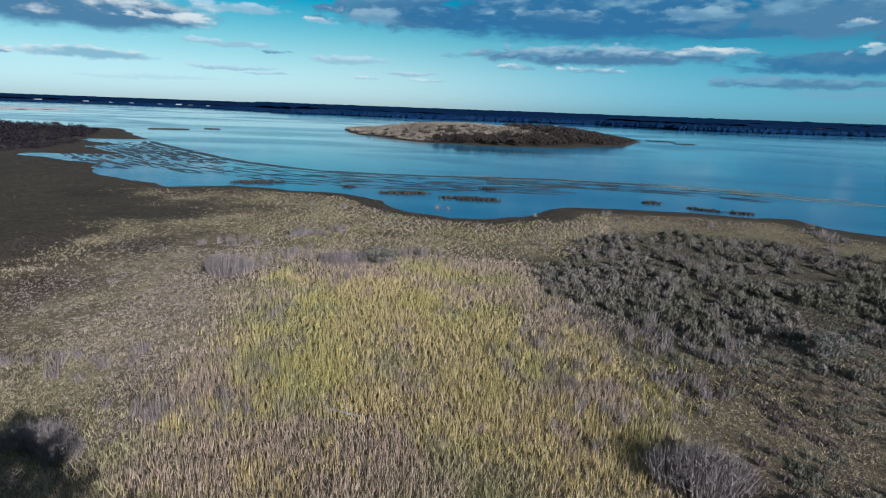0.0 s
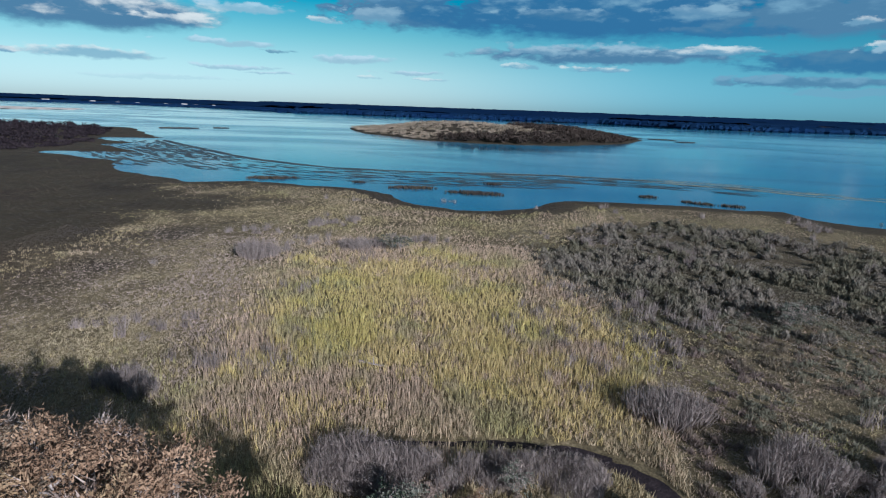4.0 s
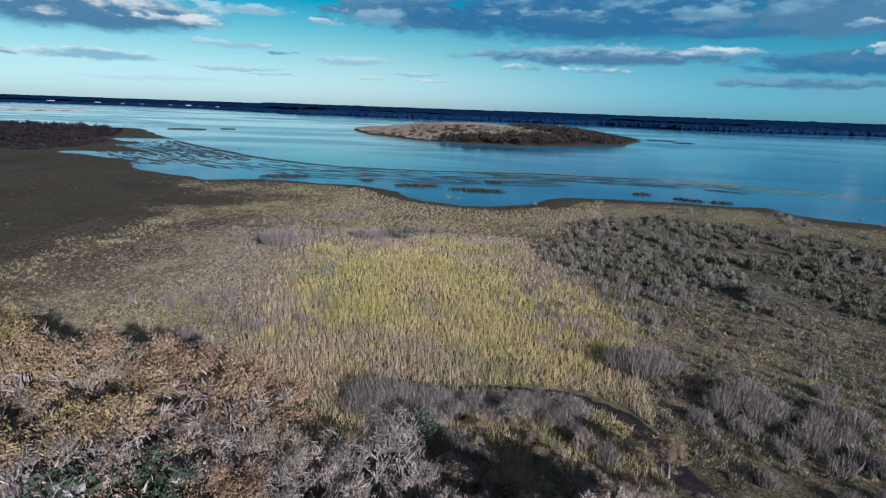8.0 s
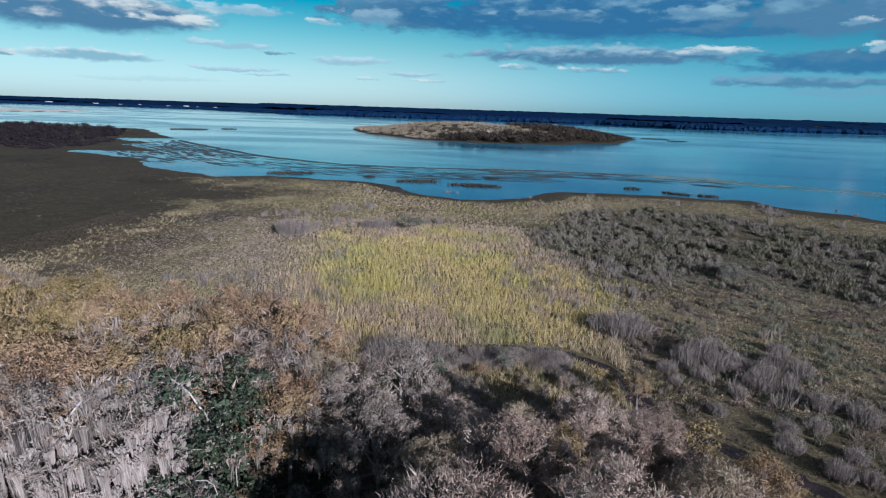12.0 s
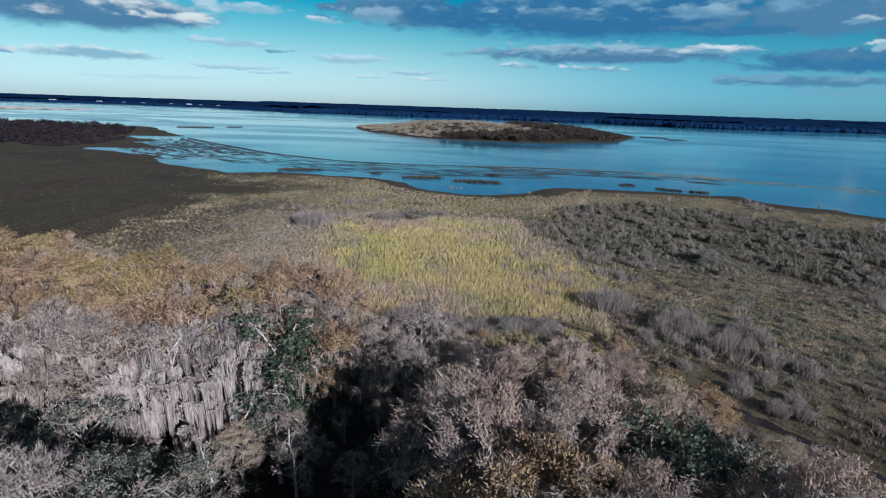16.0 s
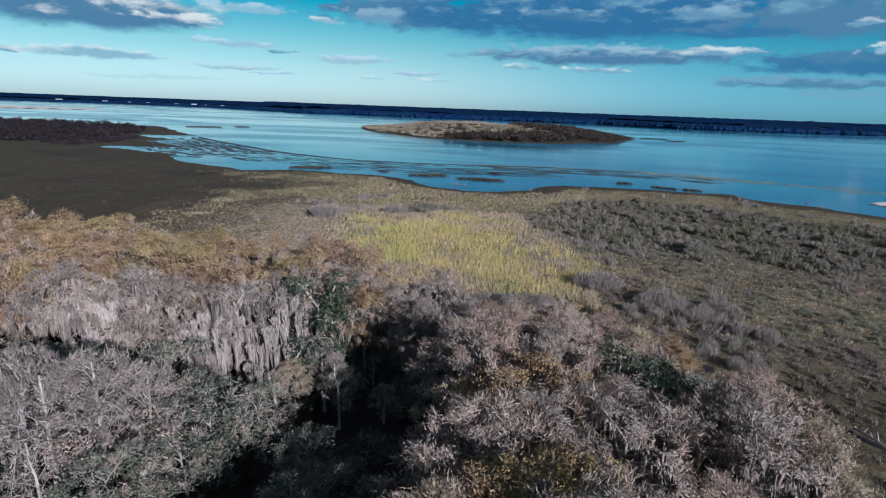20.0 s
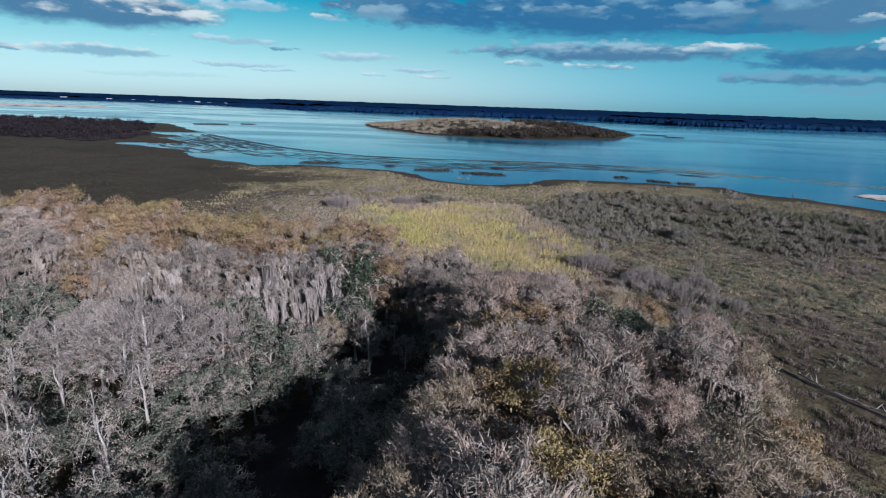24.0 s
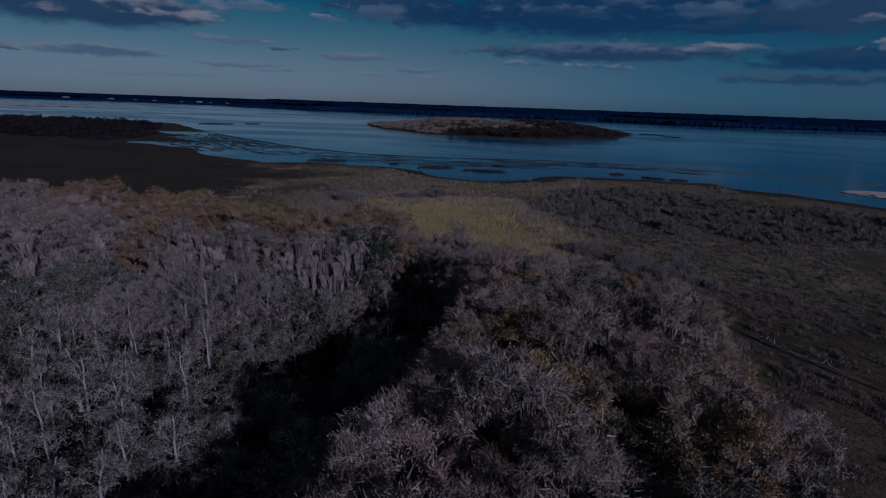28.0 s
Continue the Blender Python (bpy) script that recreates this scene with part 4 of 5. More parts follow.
# trees that stand out
for kind, x, y, s in [("curtain", -20.6, -12.6, 0.98), ("curtain", -23.8, -14.0, 0.96), ("curtain", -27.2, -13.6, 0.95), ("mossy", -30.8, -14.2, 0.96), ("mossy", -34.6, -13.6, 1.0),
                      ("curtain", -38.2, -13.2, 0.95), ("mossy", -42.0, -13.8, 0.95), ("rust", -24.5, -8.6, 1.03), ("rust", -20.0, -5.6, 1.0), ("curtain", -20.8, -9.6, 1.06), ("rust", -29.5, -9.4, 1.06),
                      ("rust", -34, -9.2, 1.08), ("green", -17.2, -11.2, 1.34), ("mossy", -16.0, -4.6, 0.95), ("mossy", -9.8, -5.6, 0.84), ("mossy", -6.2, -2.6, 0.85), ("mossy", -6.4, -8.6, 0.78), ("tangle", -2.6, -5.6, 0.74), ("brown", -2.2, -11.5, 0.72), ("brown", -12.6, -3.2, 0.84),
                      ("olive", -11.0, -33.6, 0.8), ("olive", -9.6, -37, 0.85), ("olive", -12.8, -34.6, 0.62), ("olive", -9.8, -30.5, 0.7), ("bush", -13.4, -46.5, 1.5), ("bush", -12.6, -50.5, 1.6), ("olive", -12.4, -27, 0.75),
                      ("pale", -29.5, -30.8, 1.13), ("pale", -26.9, -29.2, 1.06), ("pale", -24.6, -27.2, 0.92), ("pale", -33.0, -29.8, 1.04), ("pale", -36.4, -28.2, 0.96), ("pale", -39.6, -29.6, 0.9),
                      ("olive", -20.4, -26.5, 1.12), ("olive", -17.6, -23.5, 0.95), ("olive", -23.6, -32.5, 0.9), ("olive", -20.6, -29.4, 0.85), ("gold", 0.4, -27.4, 1.1), ("gold", 4.2, -24.6, 1.0),
                      ("mossy", 8.6, -30, 1.0), ("mossy", 5.5, -40, 1.02), ("green", 10.8, -19.5, 1.2), ("green", 14.5, -17.6, 1.0), ("mossy", 5.4, -19.6, 0.92), ("tangle", 0.4, -32.5, 1.06), ("brown", -1.4, -38.5, 1.02),
                      ("tangle", -2.6, -44.5, 1.0), ("brown", -3.4, -50.2, 0.98), ("tangle", -4.4, -56, 1.05), ("pale", -15.2, -15.5, 0.66), ("brown", -17.6, -16.8, 0.5), ("gold", -15.0, -13.2, 0.45),
                      ("sapling", -13, -18, 0.9), ("pale", -9.2, -16.5, 0.42), ("olive", -24.5, -22.6, 0.9), ("mossy", -62, -12, 0.95), ("mossy", -57, -17, 0.9), ("mossy", -56, -12.5, 0.95),
                      ("orange", 12.6, 12.6, 1.0), ("gold", 15.2, 9.8, 0.32), ("green", -24, -2.5, 0.95), ("rust", -41, 1, 0.95), ("rust", -49, 2.5, 1.0), ("rust", -35, -2, 0.95), ("rust", -58, 2, 0.95), ("gold", -64, 2, 0.95),
                      ("tangle", 7.6, -5.2, 0.74), ("tangle", 12.5, -4, 0.66), ("brown", 3, -5.6, 0.7), ("tangle", 0, -1.5, 0.48), ("gold", 18.5, -8, 0.68), ("rust", 20.5, -5, 0.45), ("orange", 18, 2, 1.3)]:
    set_tree(kind, x, y, s)


def zone_kind(x, y):
    """Which sort of tree grows at a place in the wood."""
    r = RNG.random()
    if x < -13:
        # a greener, darker mix stands in for shade over the westernmost trees
        if x < -57 and y < 6:
            return "tangle" if r < 0.3 else "green" if r < 0.6 else "mossy" if r < 0.9 else "brown"
        if y < -32:
            return "sapling" if r < 0.5 else "olive" if r < (0.5 if y > -38 else 0.56) else "bush"
        if y < -19:
            return "olive" if r < 0.7 else "green" if r < 0.76 else "sapling" if r < 0.86 else "bush"
        if y < (-16.5 if x > -46 else -19):
            return "bush" if r < 0.8 else "sapling"
        if y < float(np.interp(x, [-60, -43, -36, -30, -25, -18], [-16, -14.5, -13, -12, -10.5, -9])):
            return "mossy" if r < 0.8 else "tangle" if r < 0.9 else "brown"
        return "rust" if r < 0.56 else "brown" if r < 0.82 else "gold" if r < 0.94 else "mossy"
    if x > 8:
        return "tangle" if r < 0.22 else "brown" if r < 0.48 else "mossy" if r < 0.56 else "green" if r < 0.76 else "gold" if r < 0.84 else "olive"
    return "tangle" if r < 0.42 else "brown" if r < 0.62 else "mossy" if r < 0.82 else "gold" if r < 0.9 else "rust" if r < 0.95 else "green"


# the northern edge of the western wood stands close
for x in np.arange(-92, -6, 4.0):
    y = float(np.interp(x, [-92, -60, -42, -33, -20, -14, -7], [7, 6, 5.2, 2.2, 1.4, 0.6, -1.4])) + RNG.uniform(-0.8, 0.6)
    if all((x - a) ** 2 + (y - b) ** 2 > 8 for a, b, r in placed):
        set_tree(("rust", "rust", "brown", "rust", "rust")[int(RNG.integers(5))] if x < -30 else ("rust", "brown", "rust", "brown")[int(RNG.integers(4))], x, y, RNG.uniform(1.0, 1.1))

HOLES = [(9.5, -35), (14.5, -31), (12.5, -26), (7, -47), (-52, -13), (-49.5, -17), (5, -13)]
tries = RNG.uniform((-118, -80), (30, 10), (5200, 2))
depth = forest_depth(tries[:, 0], tries[:, 1])
seen = np.abs(tries[:, 0]) < 0.9 * (tries[:, 1] + 96) + 8
for (x, y), d, s in zip(tries, depth, seen):
    if d < 0.8 or not s or any((x - a) ** 2 + (y - b) ** 2 < (9 if a > -48 else 22) for a, b in HOLES):
        continue
    kind = zone_kind(x, y)
    gap = {"sapling": 1.9, "bush": 2.3, "olive": 3.7, "pale": 3.6, "green": 3.8}.get(kind, 4.8)
    if any((x - a) ** 2 + (y - b) ** 2 < (gap * 0.5 + 0.5 * r) ** 2 for a, b, r in placed):
        continue
    size = RNG.uniform(0.8, 1.1)
    if kind not in ("sapling", "bush"):
        size *= (0.66 + 0.34 * min(1.0, d / 5.0) if x > 7 else 1.0) * min(1.0, max(0.62, 0.62 - y / 50)) if x > -14 else 0.86 + 0.14 * min(1.0, d / 5.0)
    set_tree(kind, x, y, size)

# low growth lining the shaded gap
for x, y in RNG.uniform((-24, -66), (2, -3), (75, 2)):
    g = float(inside(SWAMP, np.array([x]), np.array([y]))[0])
    if g > -1 and x < -3:
        r = RNG.random()
        set_tree("bush" if r < 0.6 else "olive" if r < 0.82 else "sapling", x, y, RNG.uniform(0.7, 1.2) if r < 0.6 else RNG.uniform(0.4, 0.68))

# bushes on the swamp floor and in the gap between the two woods
for x, y in RNG.uniform((-70, -62), (26, 4), (150, 2)):
    d = float(forest_depth(np.array([x]), np.array([y]))[0])
    if -1.5 < d < 30 and abs(x) < 0.9 * (y + 96):
        set_tree("bush", x, y, RNG.uniform(0.6, 1.1))

# grey brush and shrubs about the trail and out in the marsh
for x, y, s in [(17.4, 28.5, 1.35), (15.4, 29.6, 1.2), (19.6, 29.4, 1.2), (18.4, 31, 1.1), (-45, 73.5, 1.5), (-43, 75, 1.3), (-47, 75.5, 1.2), (-27, 83, 1.2), (-30, 84, 1.0), (-24, 85, 1.1),
                (25.2, 22.7, 1.0), (27, 23.6, 1.1), (23.6, 21.6, 0.9), (26.8, 20.4, 1.0), (28.6, 21.5, 0.9), (33.6, 21.5, 0.9), (35.6, 20.4, 0.9), (31.5, 19.5, 0.8), (29.5, 17, 0.9), (34, 13, 0.8), (37, 11, 0.8), (36, 26, 0.7), (-36, 26, 1.0), (-34, 25, 0.9), (-38.5, 26, 0.8), (-10.5, 18.6, 1.0), (-8.4, 17.5, 1.0), (-12.5, 18, 0.9)]:
    set_tree("brush", x, y, s)
for k in range(62):
    a = RNG.uniform(0, 3.4)
    p, q = np.array(TRAIL[int(a)]), np.array(TRAIL[int(a) + 1])
    c, d = p + (q - p) * (a % 1), unit(q - p)
    x, y = c + np.array([d[1], -d[0]]) * RNG.uniform(2.3, 6.0)
    if forest_depth(np.array([x]), np.array([y]))[0] < 0 and to_trail(np.array([x]), np.array([y]))[0] > 1.9:
        set_tree("brush", x, y, RNG.uniform(0.5, 0.85))
for x, y in RNG.uniform((-9, -9), (20, 16), (120, 2)):
    if to_trail(np.array([x]), np.array([y]))[0] > 4.4 and forest_depth(np.array([x]), np.array([y]))[0] < 0.3 and x < 18 - max(0, y) * 0.3:
        r = RNG.random()
        low = 0.56 - 0.02 * (y + 9)
        set_tree("brown" if r < 0.36 else "tangle" if r < 0.66 else "brush" if r < 0.84 else "orange" if r < 0.89 else "bush", x, y, low * RNG.uniform(0.7, 1.1) if r < 0.66 else RNG.uniform(0.6, 1.0))
for x, y in RNG.uniform((19, -8), (36, 25), (28, 2)):
    if to_trail(np.array([x]), np.array([y]))[0] > 2.6 and forest_depth(np.array([x]), np.array([y]))[0] < -2:
        set_tree("brush", x, y, RNG.uniform(0.4, 0.75))
for x, y in [(-20.8, 84.3), (-19, 83.6), (41.7, 56.1), (43.5, 57)]:
    set_tree("bush", x, y, 1.0)


# ---- scrub on the marsh ----
def thickets(x, y, tall, wide, n, rng, thick=(0.09, 0.2)):
    """Low bushes of stiff twigs that fan up and out, one heap for every place."""
    a, r = rng.uniform(0, 2 * np.pi, (len(x), n)), np.sqrt(rng.random((len(x), n)))
    out = np.stack([np.cos(a) * r, np.sin(a) * r], -1) * wide[:, None, None] * 0.62
    top = tall[:, None] * (1 - 0.55 * r ** 2) * rng.uniform(0.55, 1.0, r.shape)
    tip = np.concatenate([np.stack([x, y], 1)[:, None] + out, (height(x, y)[:, None] + top)[..., None]], -1)
    low = tip - np.concatenate([out * 0.45, np.zeros_like(out[..., :1])], -1) + rng.normal(size=tip.shape) * 0.12
    low[..., 2] = tip[..., 2] - rng.uniform(0.35, 0.9, r.shape)
    return spikes(low.reshape(-1, 3), tip.reshape(-1, 3), rng.uniform(*thick, r.size), rng)


x, y = RNG.uniform((5, 45), (125, 135), (3600, 2)).T
d = inside(SCRUB_PATCH, x, y) + fbm(x, y, 12, 41) * 10
keep = (d > 0) & (shore(x, y) > 3) & (fbm(x, y, 7, 43) > -0.28)
x, y = x[keep], y[keep]
tagged(new("scrub_bushes", soup_mesh("scrub_bushes", thickets(x, y, RNG.uniform(0.8, 2.2, x.size), RNG.uniform(0.9, 2.2, x.size), 120, RNG), SCRUB)),
       "dark grey green scrub bushes spread over the marsh", "scrub", kind="stuff")
# hummocks of heath over the drier marsh
x, y = RNG.uniform((12, -40), (75, 66), (4200, 2)).T
keep = (x > 15 + 0.12 * y) & (forest_depth(x, y) < -2.5) & (to_trail(x, y) > 2.2) & view_wedge(x, y) & (inside(GOLD_PATCH, x, y) < -3) & (fbm(x, y, 5, 47) > -0.1)
x, y = x[keep], y[keep]
green = fbm(x, y, 13, 48) + RNG.normal(size=x.size) * 0.15 > 0.12
for pick, name, mat, label in ((green, "green_heath", HEATH_GREEN, "olive green hummocks of heath on the drier marsh"), (~green, "brown_heath", HEATH, "brown withered hummocks of heath on the drier marsh")):
    tagged(new(name, soup_mesh(name, thickets(x[pick], y[pick], RNG.uniform(0.4, 0.95, pick.sum()), RNG.uniform(0.7, 1.9, pick.sum()), 64, RNG, (0.07, 0.16)), mat)), label, "heath", kind="stuff")
x, y = RNG.uniform((-70, 8), (110, 150), (5200, 2)).T
lilac = np.min([np.hypot(x - a, y - b) / r for a, b, r in ((-38, 88, 5), (6, 54, 4), (3, 51, 2.5), (-30, 58, 3), (24, 61, 5), (9.5, 36, 4), (19, 44, 5), (-25, 32, 3), (27, 58, 5), (-26, 83, 5), (33, 16, 5), (28, 20, 5))], 0) < 1
keep = ((x > -62) & (fbm(x, y, 9, 51) > 0.42) & (y > 30)) | (lilac & (RNG.random(x.size) < np.where(x < -44, 0.45, 0.9))) & (shore(x, y) > 3) & ((inside(GOLD_PATCH, x, y) < 2) | lilac) & (to_trail(x, y) > 3)
x, y = x[keep], y[keep]
tall = RNG.uniform(1.0, 2.0, x.size)
root = np.stack([x, y, height(x, y)], 1)[:, None].repeat(36, 1) + RNG.normal(size=(x.size, 36, 3)) * (0.35, 0.35, 0.0)
tip = root + RNG.normal(size=root.shape) * (0.35, 0.35, 0.1) + np.array([0, 0, 1]) * (tall[:, None, None] * RNG.uniform(0.6, 1.1, (x.size, 36, 1)))
tagged(new("dead_brush", soup_mesh("dead_brush", spikes(root.reshape(-1, 3), tip.reshape(-1, 3), np.full(x.size * 36, 0.085), RNG), BRUSH)),
       "pale grey dead brush standing among the reeds", "brush", kind="stuff")


# ---- islets and floating weed ----
def islet(x, y, a, b, turn, seed, tall=0.8, blades=5):
    """A low hump of peat carrying sedge, in the shallows."""
    thing = tagged(new("islet"), "low dark islet of sedge in the shallow lake", "islet", "islets in the shallows")
    rng = np.random.default_rng(seed)
    rings, sides = 5, 40
    ang = np.arange(sides) * 2 * np.pi / sides
    rag = 1 + 0.22 * np.sin(ang * 2 + seed) + 0.14 * np.sin(ang * 5 + seed * 2.1) + 0.09 * np.sin(ang * 9 + seed * 0.7)
    c, s = math.cos(radians(turn)), math.sin(radians(turn))
    rows = []
    for k in range(rings + 1):
        f = 1 - k / rings
        px, py = np.cos(ang) * rag * a * f, np.sin(ang) * rag * b * f
        rows.append(np.stack([px * c - py * s, px * s + py * c, np.full(sides, -0.25 + 0.45 * (1 - f ** 2.5))], 1))
    v = np.array(rows)
    p, q = v[:-1], v[1:]
    p2, q2 = np.roll(p, -1, 1), np.roll(q, -1, 1)
    tris = np.concatenate([np.stack([p, p2, q2], 2).reshape(-1, 3, 3), np.stack([p, q2, q], 2).reshape(-1, 3, 3)])
    part("peat", soup_mesh("peat", tris, MUD), thing)
    n = int(a * b * 3.4 * 2.2)
    r, t = np.sqrt(rng.random(n)) * 0.93, rng.random(n) * 2 * np.pi
    g = np.interp(t, np.r_[ang, 2 * np.pi], np.r_[rag, rag[0]])
    px, py = np.cos(t) * g * a * r, np.sin(t) * g * b * r
    root = np.stack([px * c - py * s, px * s + py * c, np.full(n, 0.08)], 1).repeat(blades, 0) + rng.normal(size=(n * blades, 3)) * (0.3, 0.3, 0)
    tip = root + rng.normal(size=root.shape) * (0.25, 0.25, 0.1) + np.c_[np.zeros((n * blades, 2)), tall * rng.uniform(0.5, 1.1, n * blades)]
    tagged(part("sedge", soup_mesh("sedge", spikes(root, tip, np.full(n * blades, 0.3), rng), SEDGE_DARK_SHADED), thing), kind="stuff")
    thing.location = (x, y, 0)
    return thing


for row in [(-31, 170.5, 7.5, 3.0, 8, 1), (-8, 165, 9.0, 3.6, 0, 2), (52, 176, 3.6, 2.0, 5, 3), (66, 167, 6.0, 1.6, -25, 4), (76, 164, 5.0, 1.4, -15, 5),
            (-86, 178, 9, 3.2, 10, 6), (-3, 189, 3.4, 1.2, 4, 9), (-302, 470, 18, 5.0, 30, 10),
            (-276, 500, 9, 2.5, 20, 11), (-52, 178, 3.0, 1.2, 6, 12), (178, 620, 14, 4, -10, 15), (190, 580, 12, 3, 5, 16)]:
    islet(*row)

BAR = np.array([(-226, 330), (-200, 305), (-171, 281), (-140, 254), (-117, 238), (-92, 226), (-71, 220), (-45, 219), (-22, 221), (5, 226), (32, 229),
                (71, 224), (106, 214), (140, 196), (185, 172)], float)
arc = np.r_[0, np.cumsum(np.hypot(*np.diff(BAR, axis=0).T))]


def mats(n, t_range, off, long, thin, seed):
    """Flat drifting mats of weed that follow the bar across the bay."""
    rng = np.random.default_rng(seed)
    t = rng.uniform(*t_range, n) * arc[-1]
    p = np.stack([np.interp(t, arc, BAR[:, k]) for k in (0, 1)], 1)
    q = np.stack([np.interp(np.minimum(t + 6, arc[-1]), arc, BAR[:, k]) for k in (0, 1)], 1)
    d = unit(q - p + 1e-6)
    o = rng.uniform(*off, (n, 1)) * 1.0
    c = p + np.stack([d[:, 1], -d[:, 0]], 1) * o
    ang = np.arange(14) * 2 * np.pi / 14
    rag = rng.uniform(0.55, 1.25, (n, 14))
    L, T = rng.uniform(*long, (n, 1)), rng.uniform(*thin, (n, 1))
    ex, ey = np.cos(ang) * rag * L, np.sin(ang) * rag * T
    xy = c[:, None] + ex[..., None] * d[:, None] + ey[..., None] * np.stack([-d[:, 1], d[:, 0]], 1)[:, None]
    z = rng.uniform(0.012, 0.06, (n, 1, 1)) + np.zeros((n, 14, 1))
    rim = np.concatenate([xy, z], -1)
    mid = np.concatenate([c, z[:, 0] + 0.04], -1)[:, None].repeat(14, 1)
    return np.stack([rim, np.roll(rim, -1, 1), mid], 2).reshape(-1, 3, 3)


weed = np.concatenate([mats(420, (0.0, 0.72), (-2, 2.5), (2, 9), (0.25, 0.9), 1), mats(560, (0.08, 0.62), (2, 42), (1.5, 7), (0.3, 1.0), 2),
                       mats(300, (0.0, 0.30), (4, 60), (2, 8), (0.4, 1.5), 3), mats(120, (0.55, 0.8), (0, 25), (3, 9), (0.3, 0.8), 4)])
tagged(new("floating_weed", soup_mesh("floating_weed", weed, WEED)), "dull green floating weed in long streaks on the lake", "water weed", kind="stuff")
pale = np.concatenate([mats(70, (0.72, 1.0), (-9, 8), (3, 12), (0.2, 0.8), 5), mats(30, (0.55, 0.8), (-6, 6), (4, 10), (0.15, 0.5), 6)])
tagged(new("pale_weed", soup_mesh("pale_weed", pale, WEED_PALE)), "pale yellow weed band drifting on the lake", "water weed", kind="stuff")


# ---- far woods, island, far shore ----
def crowns(x, y, z0, tall, wide, rng, sides=7):
    """Rough standing crowns for woods too far off to tell tree from tree."""
    n = len(x)
    ang = np.arange(sides) * 2 * np.pi / sides
    prof = np.array([(0.75, 0.0), (1.0, 0.45), (0.7, 0.8), (0.0, 1.0)])
    rag = rng.uniform(0.65, 1.25, (n, len(prof), sides))
    r = prof[None, :, 0, None] * rag * wide[:, None, None]
    v = np.stack([x[:, None, None] + r * np.cos(ang), y[:, None, None] + r * np.sin(ang),
                  z0[:, None, None] + prof[None, :, 1, None] * tall[:, None, None] * (0.88 + 0.12 * rag)], -1)
    a, b = v[:, :-1], v[:, 1:]
    a2, b2 = np.roll(a, -1, 2), np.roll(b, -1, 2)
    return np.concatenate([np.stack([a, a2, b2], 3).reshape(-1, 3, 3), np.stack([a, b2, b], 3).reshape(-1, 3, 3)])


def leafy(x, y, z0, tall, wide, leaves, size, rng):
    """Far crowns as heaps of leaf flakes with ragged outlines."""
    n = len(x)
    u = rng.normal(size=(n, leaves, 3))
    u = unit(u) * rng.random((n, leaves, 1)) ** 0.45
    c = np.stack([x, y, z0 + tall * 0.58], 1)[:, None] + u * np.stack([wide, wide, tall * 0.42], 1)[:, None]
    return flakes(c.reshape(-1, 3), size, rng, 0.2)


# far shore: trees stand thick along the water, then one canopy runs to the horizon
x, y = RNG.uniform((-2600, 1080), (2300, 1800), (30000, 2)).T
d = inside(FAR_LAND, x, y) + fbm(x, y, 140, 3) * 40
keep = (d > 6) & (d < 190) & ((fbm(x, y, 120, 61) > -0.42) | (d > 90) | (x > -400)) & (np.abs(x + 0.1 * y) < 1.0 * y)
x, y = x[keep], y[keep]
a, b = RNG.uniform((-1500, 1080), (1300, 1620), (90000, 2)).T
rim = inside(FAR_LAND, a, b) + fbm(a, b, 140, 3) * 40
keep = (rim > 2) & (rim < 26) & (np.abs(a + 0.1 * b) < 1.0 * b)
x, y = np.r_[x, a[keep]], np.r_[y, b[keep]]
lower = np.where(x < -500, 0.62, 1.0)
tagged(new("far_woods", soup_mesh("far_woods", crowns(x, y, np.full(x.size, -2.0), RNG.uniform(9, 14, x.size) * lower, RNG.uniform(9, 17, x.size), RNG), FAR_LEAF_HAZED)),
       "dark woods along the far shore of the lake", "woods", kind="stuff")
cx, cy = np.arange(-4800, 4801, 40.0), np.arange(1100, 4801, 40.0)
CX, CY = np.meshgrid(cx, cy)
cd = inside(FAR_LAND, CX, CY)
cz = (11 + fbm(CX, CY, 90, 71) * 5 + RNG.uniform(-2.5, 2.5, CX.shape)) * np.where(CX < -0.45 * CY, 0.55, 1.0)
clear_field = fbm(CX, CY, 260, 81)
cz = np.where((cd < 200), 1.0, cz)
mid_cell = (cd[:-1, :-1] > 190) & ((clear_field[:-1, :-1] < 0.45) | (cd[:-1, :-1] > 1500))
tagged(new("far_canopy", grid_mesh("far_canopy", cx, cy, cz, FAR_LEAF_HAZED, mid_cell)), "dark wooded land reaching to the horizon", "woods", kind="stuff")

# island: pale dune scrub on the sunny end, dark wood on the other
rng = np.random.default_rng(5)
x, y = rng.uniform((-190, 400), (160, 815), (5200, 2)).T
d = inside(ISLAND, x, y) + fbm(x, y, 30, 2) * 7
ok = d > 3
x, y, d = x[ok], y[ok], d[ok]
z0 = height(x, y)
line = 45 - (y - 470) * 0.1 + fbm(x, y, 40, 91) * 40
front = (y < 452 + 0.42 * np.clip(x + 50, -60, 150) + fbm(x, y, 30, 95) * 16) & (x > -70 + fbm(x, y, 20, 96) * 30)
dune = (x < line) & ~front
pick = dune & (rng.random(x.size) < 0.62)
tagged(new("dune_scrub", soup_mesh("dune_scrub", leafy(x[pick], y[pick], z0[pick], rng.uniform(1.2, 3.2, pick.sum()), rng.uniform(2, 4.5, pick.sum()), 46, 0.9, rng), DUNE_LEAF)),
       "pale tan scrub covering the sunny end of the island", "scrub", kind="stuff")
pick = ~dune & (rng.random(x.size) < 0.75)
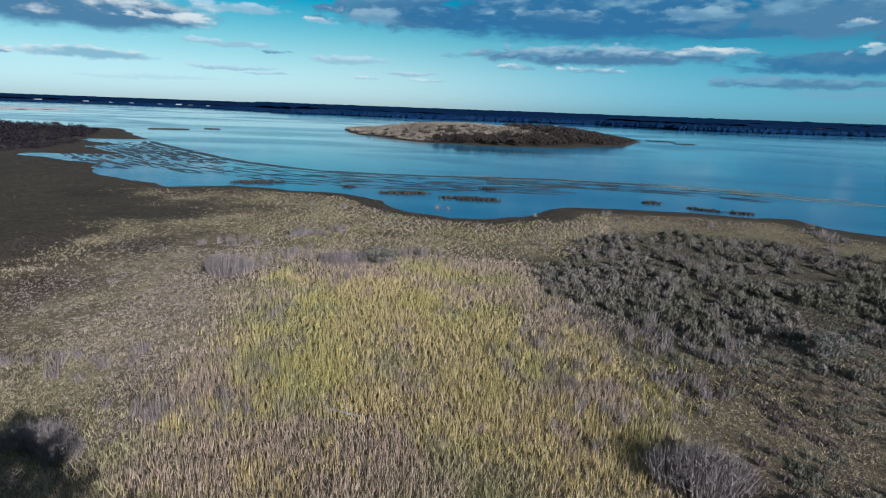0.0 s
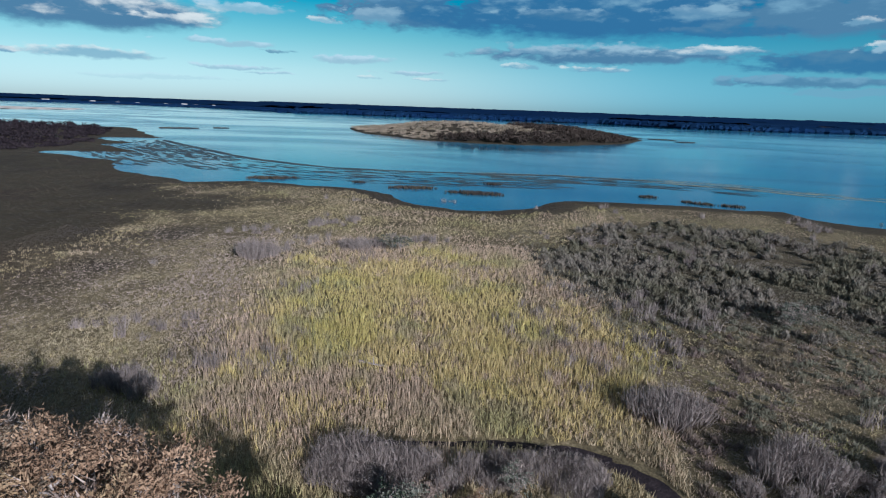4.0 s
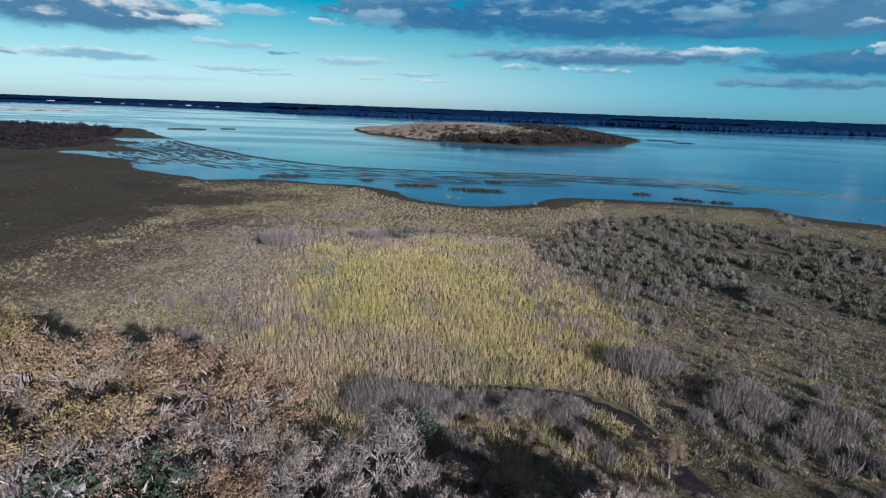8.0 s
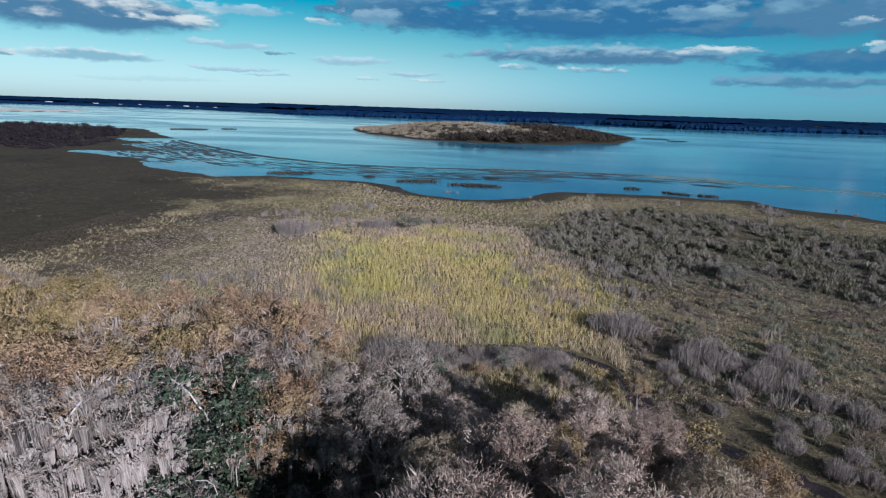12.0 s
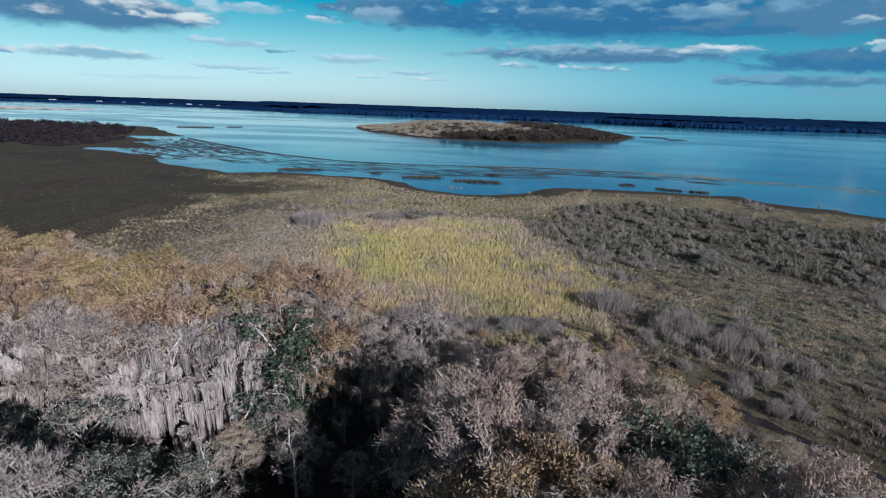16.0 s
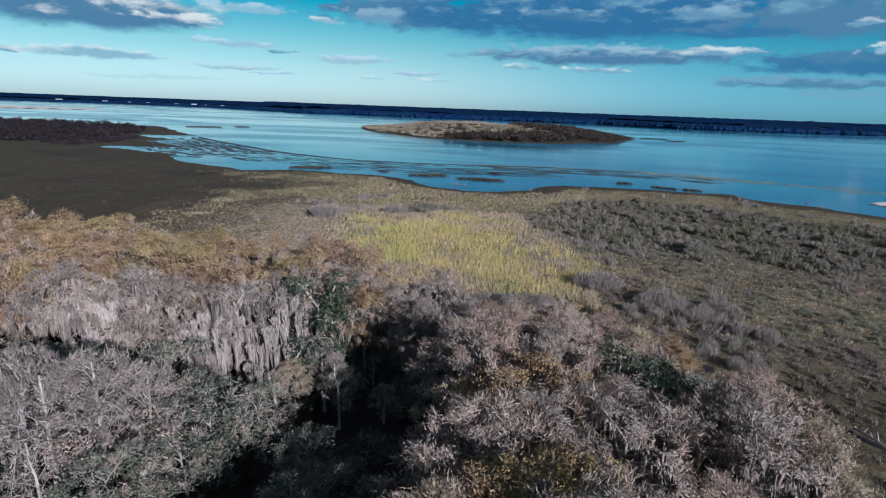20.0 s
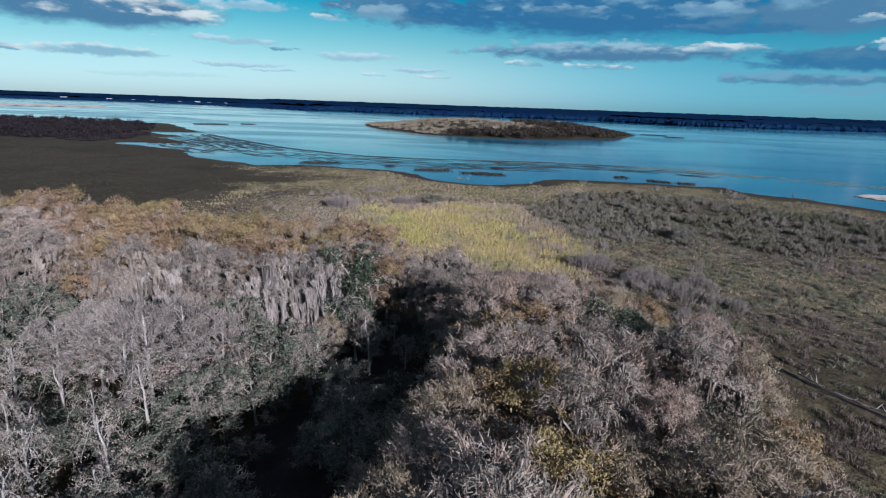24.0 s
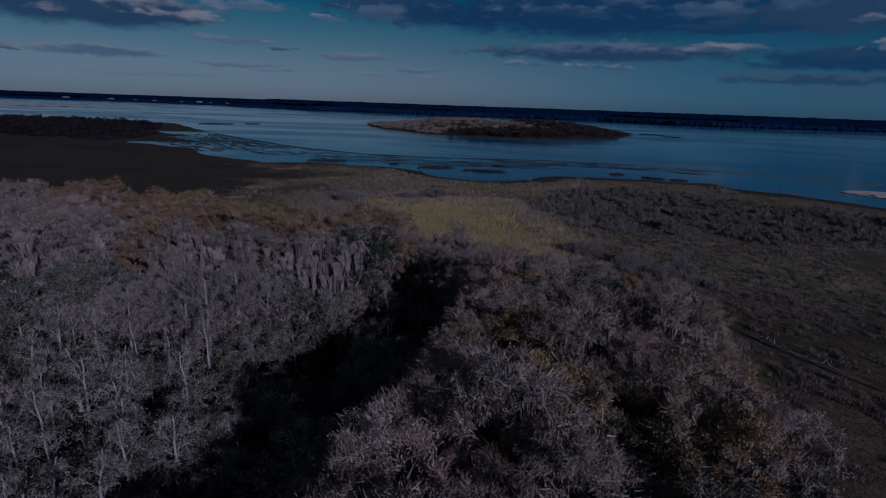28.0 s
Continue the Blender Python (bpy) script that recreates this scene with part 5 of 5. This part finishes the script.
tagged(new("island_woods", soup_mesh("island_woods", leafy(x[pick], y[pick], z0[pick], rng.uniform(3.5, 8, pick.sum()) * np.clip((158 - x[pick]) / 75, 0.22, 1), rng.uniform(2.5, 5, pick.sum()), 44, 1.4, rng), ISLE_LEAF)),
       "brown leafless woods on the low island", "woods", kind="stuff")

# wooded point on the western marsh
x, y = rng.uniform((-640, 225), (-235, 455), (2600, 2)).T
d = inside(NEAR_LAND, x, y)
west = (d > 6) & (y > 232 + (-250 - x) * 0.02 + fbm(x, y, 30, 97) * 9) & (y < 420 - np.maximum(0, x + 330) * 1.6) & (x < -240)
x, y = x[west], y[west]
tagged(new("west_woods", soup_mesh("west_woods", leafy(x, y, height(x, y), rng.uniform(3, 6.2, x.size) * np.clip((-236 - x) / 130, 0.15, 1), rng.uniform(2.2, 4.2, x.size), 60, 1.0, rng), POINT_LEAF_SHADED)),
       "dark brown woods on the marshy point", "woods", kind="stuff")
fx, fy = np.arange(-2150, -700, 22.0), np.arange(640, 985, 14.0)
FX, FY = np.meshgrid(fx, fy)
fd = inside(FLAT_LAND, FX, FY) + fbm(FX, FY, 60, 4) * 25
tagged(new("sand_flat", grid_mesh("sand_flat", fx, fy, np.where(fd > 0, 0.72, 0.0) + 0.02, SAND, (fd[:-1, :-1] > 2))), "pale sand flat at the far side of the bay", "sand", kind="structure")
sx, sy = np.arange(128, 262, 2.0), np.arange(118, 164, 2.0)
SX, SY = np.meshgrid(sx, sy)
sd = inside(SPIT, SX, SY) + fbm(SX, SY, 9, 5) * 3
tagged(new("sand_spit", grid_mesh("sand_spit", sx, sy, height(SX, SY) + 0.03, SAND, sd[:-1, :-1] > 0.3)), "pale sand spit beside the marsh shore", "sand", kind="structure")


def box(x0, x1, y0, y1, z0, z1):
    v = np.array([(x, y, z) for z in (z0, z1) for y in (y0, y1) for x in (x0, x1)], float)
    q = [(0, 2, 3, 1), (4, 5, 7, 6), (0, 1, 5, 4), (2, 6, 7, 3), (0, 4, 6, 2), (1, 3, 7, 5)]
    return np.array([[v[a], v[b], v[c]] for a, b, c, d in q] + [[v[a], v[c], v[d]] for a, b, c, d in q])


def house(x, y, w, d, h, turn):
    """A far white house: walls, pitched roof, windows."""
    thing = tagged(new("house"), "small white house on the wooded far shore", "house", "houses on the far shore")
    part("wall", soup_mesh("wall", box(-w / 2, w / 2, -d / 2, d / 2, 0, h), WALL_PAINT), thing)
    e, r = 0.6, h + d * 0.32
    a, b, c, f = np.array((-w / 2 - e, -d / 2 - e, h)), np.array((w / 2 + e, -d / 2 - e, h)), np.array((w / 2 + e, d / 2 + e, h)), np.array((-w / 2 - e, d / 2 + e, h))
    p, q = np.array((-w / 2 - e, 0, r)), np.array((w / 2 + e, 0, r))
    part("roof", soup_mesh("roof", np.array([(a, b, q), (a, q, p), (c, f, p), (c, p, q), (a, p, f), (b, c, q), (a, c, b), (a, f, c)]), ROOF_PAINT), thing)
    for k in range(3):
        cx = -w / 2 + w * (k + 0.5) / 3
        part("window", soup_mesh("window", box(cx - 0.8, cx + 0.8, -d / 2 - 0.05, -d / 2 - 0.004, h * 0.4, h * 0.75), GLASS_DARK), thing)
    thing.matrix_basis = pose(x, y, 0.2, 0, 0, turn)
    return thing


for row in [(-1240, 1560, 14, 9, 5, 30), (-1170, 1575, 11, 8, 4, 20), (-1020, 1585, 10, 8, 4, 12), (-965, 1590, 15, 10, 5, 10), (-930, 1595, 9, 7, 4, 5), (-1120, 1595, 10, 8, 4, 24),
            (-880, 1605, 10, 8, 4, 0), (420, 1186, 12, 8, 5, -10), (436, 1190, 9, 7, 4, -14), (-1400, 1565, 18, 9, 5, 35)]:
    house(*row)
tagged(house(72, 730, 8, 6, 3.2, 0), "white house among trees on the island").location.z = 4.6


# ---- fallen logs ----
def log(x0, y0, x1, y1, r, seed):
    """A bleached fallen log with a few broken limb stubs."""
    rng = np.random.default_rng(seed)
    thing = tagged(new("fallen_log"), "bleached fallen log lying in the marsh grass", "log", "fallen logs")
    t = np.linspace(0, 1, 8)
    px, py = x0 + (x1 - x0) * t + rng.normal(size=8) * 0.08, y0 + (y1 - y0) * t + rng.normal(size=8) * 0.08
    line = np.c_[px, py, height(px, py) + r * 0.9 + 0.35]
    part("trunk", soup_mesh("trunk", tube(line, r * (1 - 0.55 * t), 7), BARK_GREY), thing)
    for k in (2, 4, 5):
        way = unit(rng.normal(size=3) * (1, 1, 0.4) + (0, 0, 0.8)) * rng.uniform(0.5, 1.0)
        part("stub", soup_mesh("stub", tube(line[k] + np.linspace(0, 1, 3)[:, None] * way, np.array([0.5, 0.35, 0.12]) * r, 5), BARK_PALE), thing)
    return thing


for row in [(-14.6, 34.6, -11.6, 34.0, 0.16, 1), (37.0, -14.5, 41.0, -19.5, 0.13, 2), (35.4, -10.2, 36.6, -13.4, 0.15, 3)]:
    log(*row)
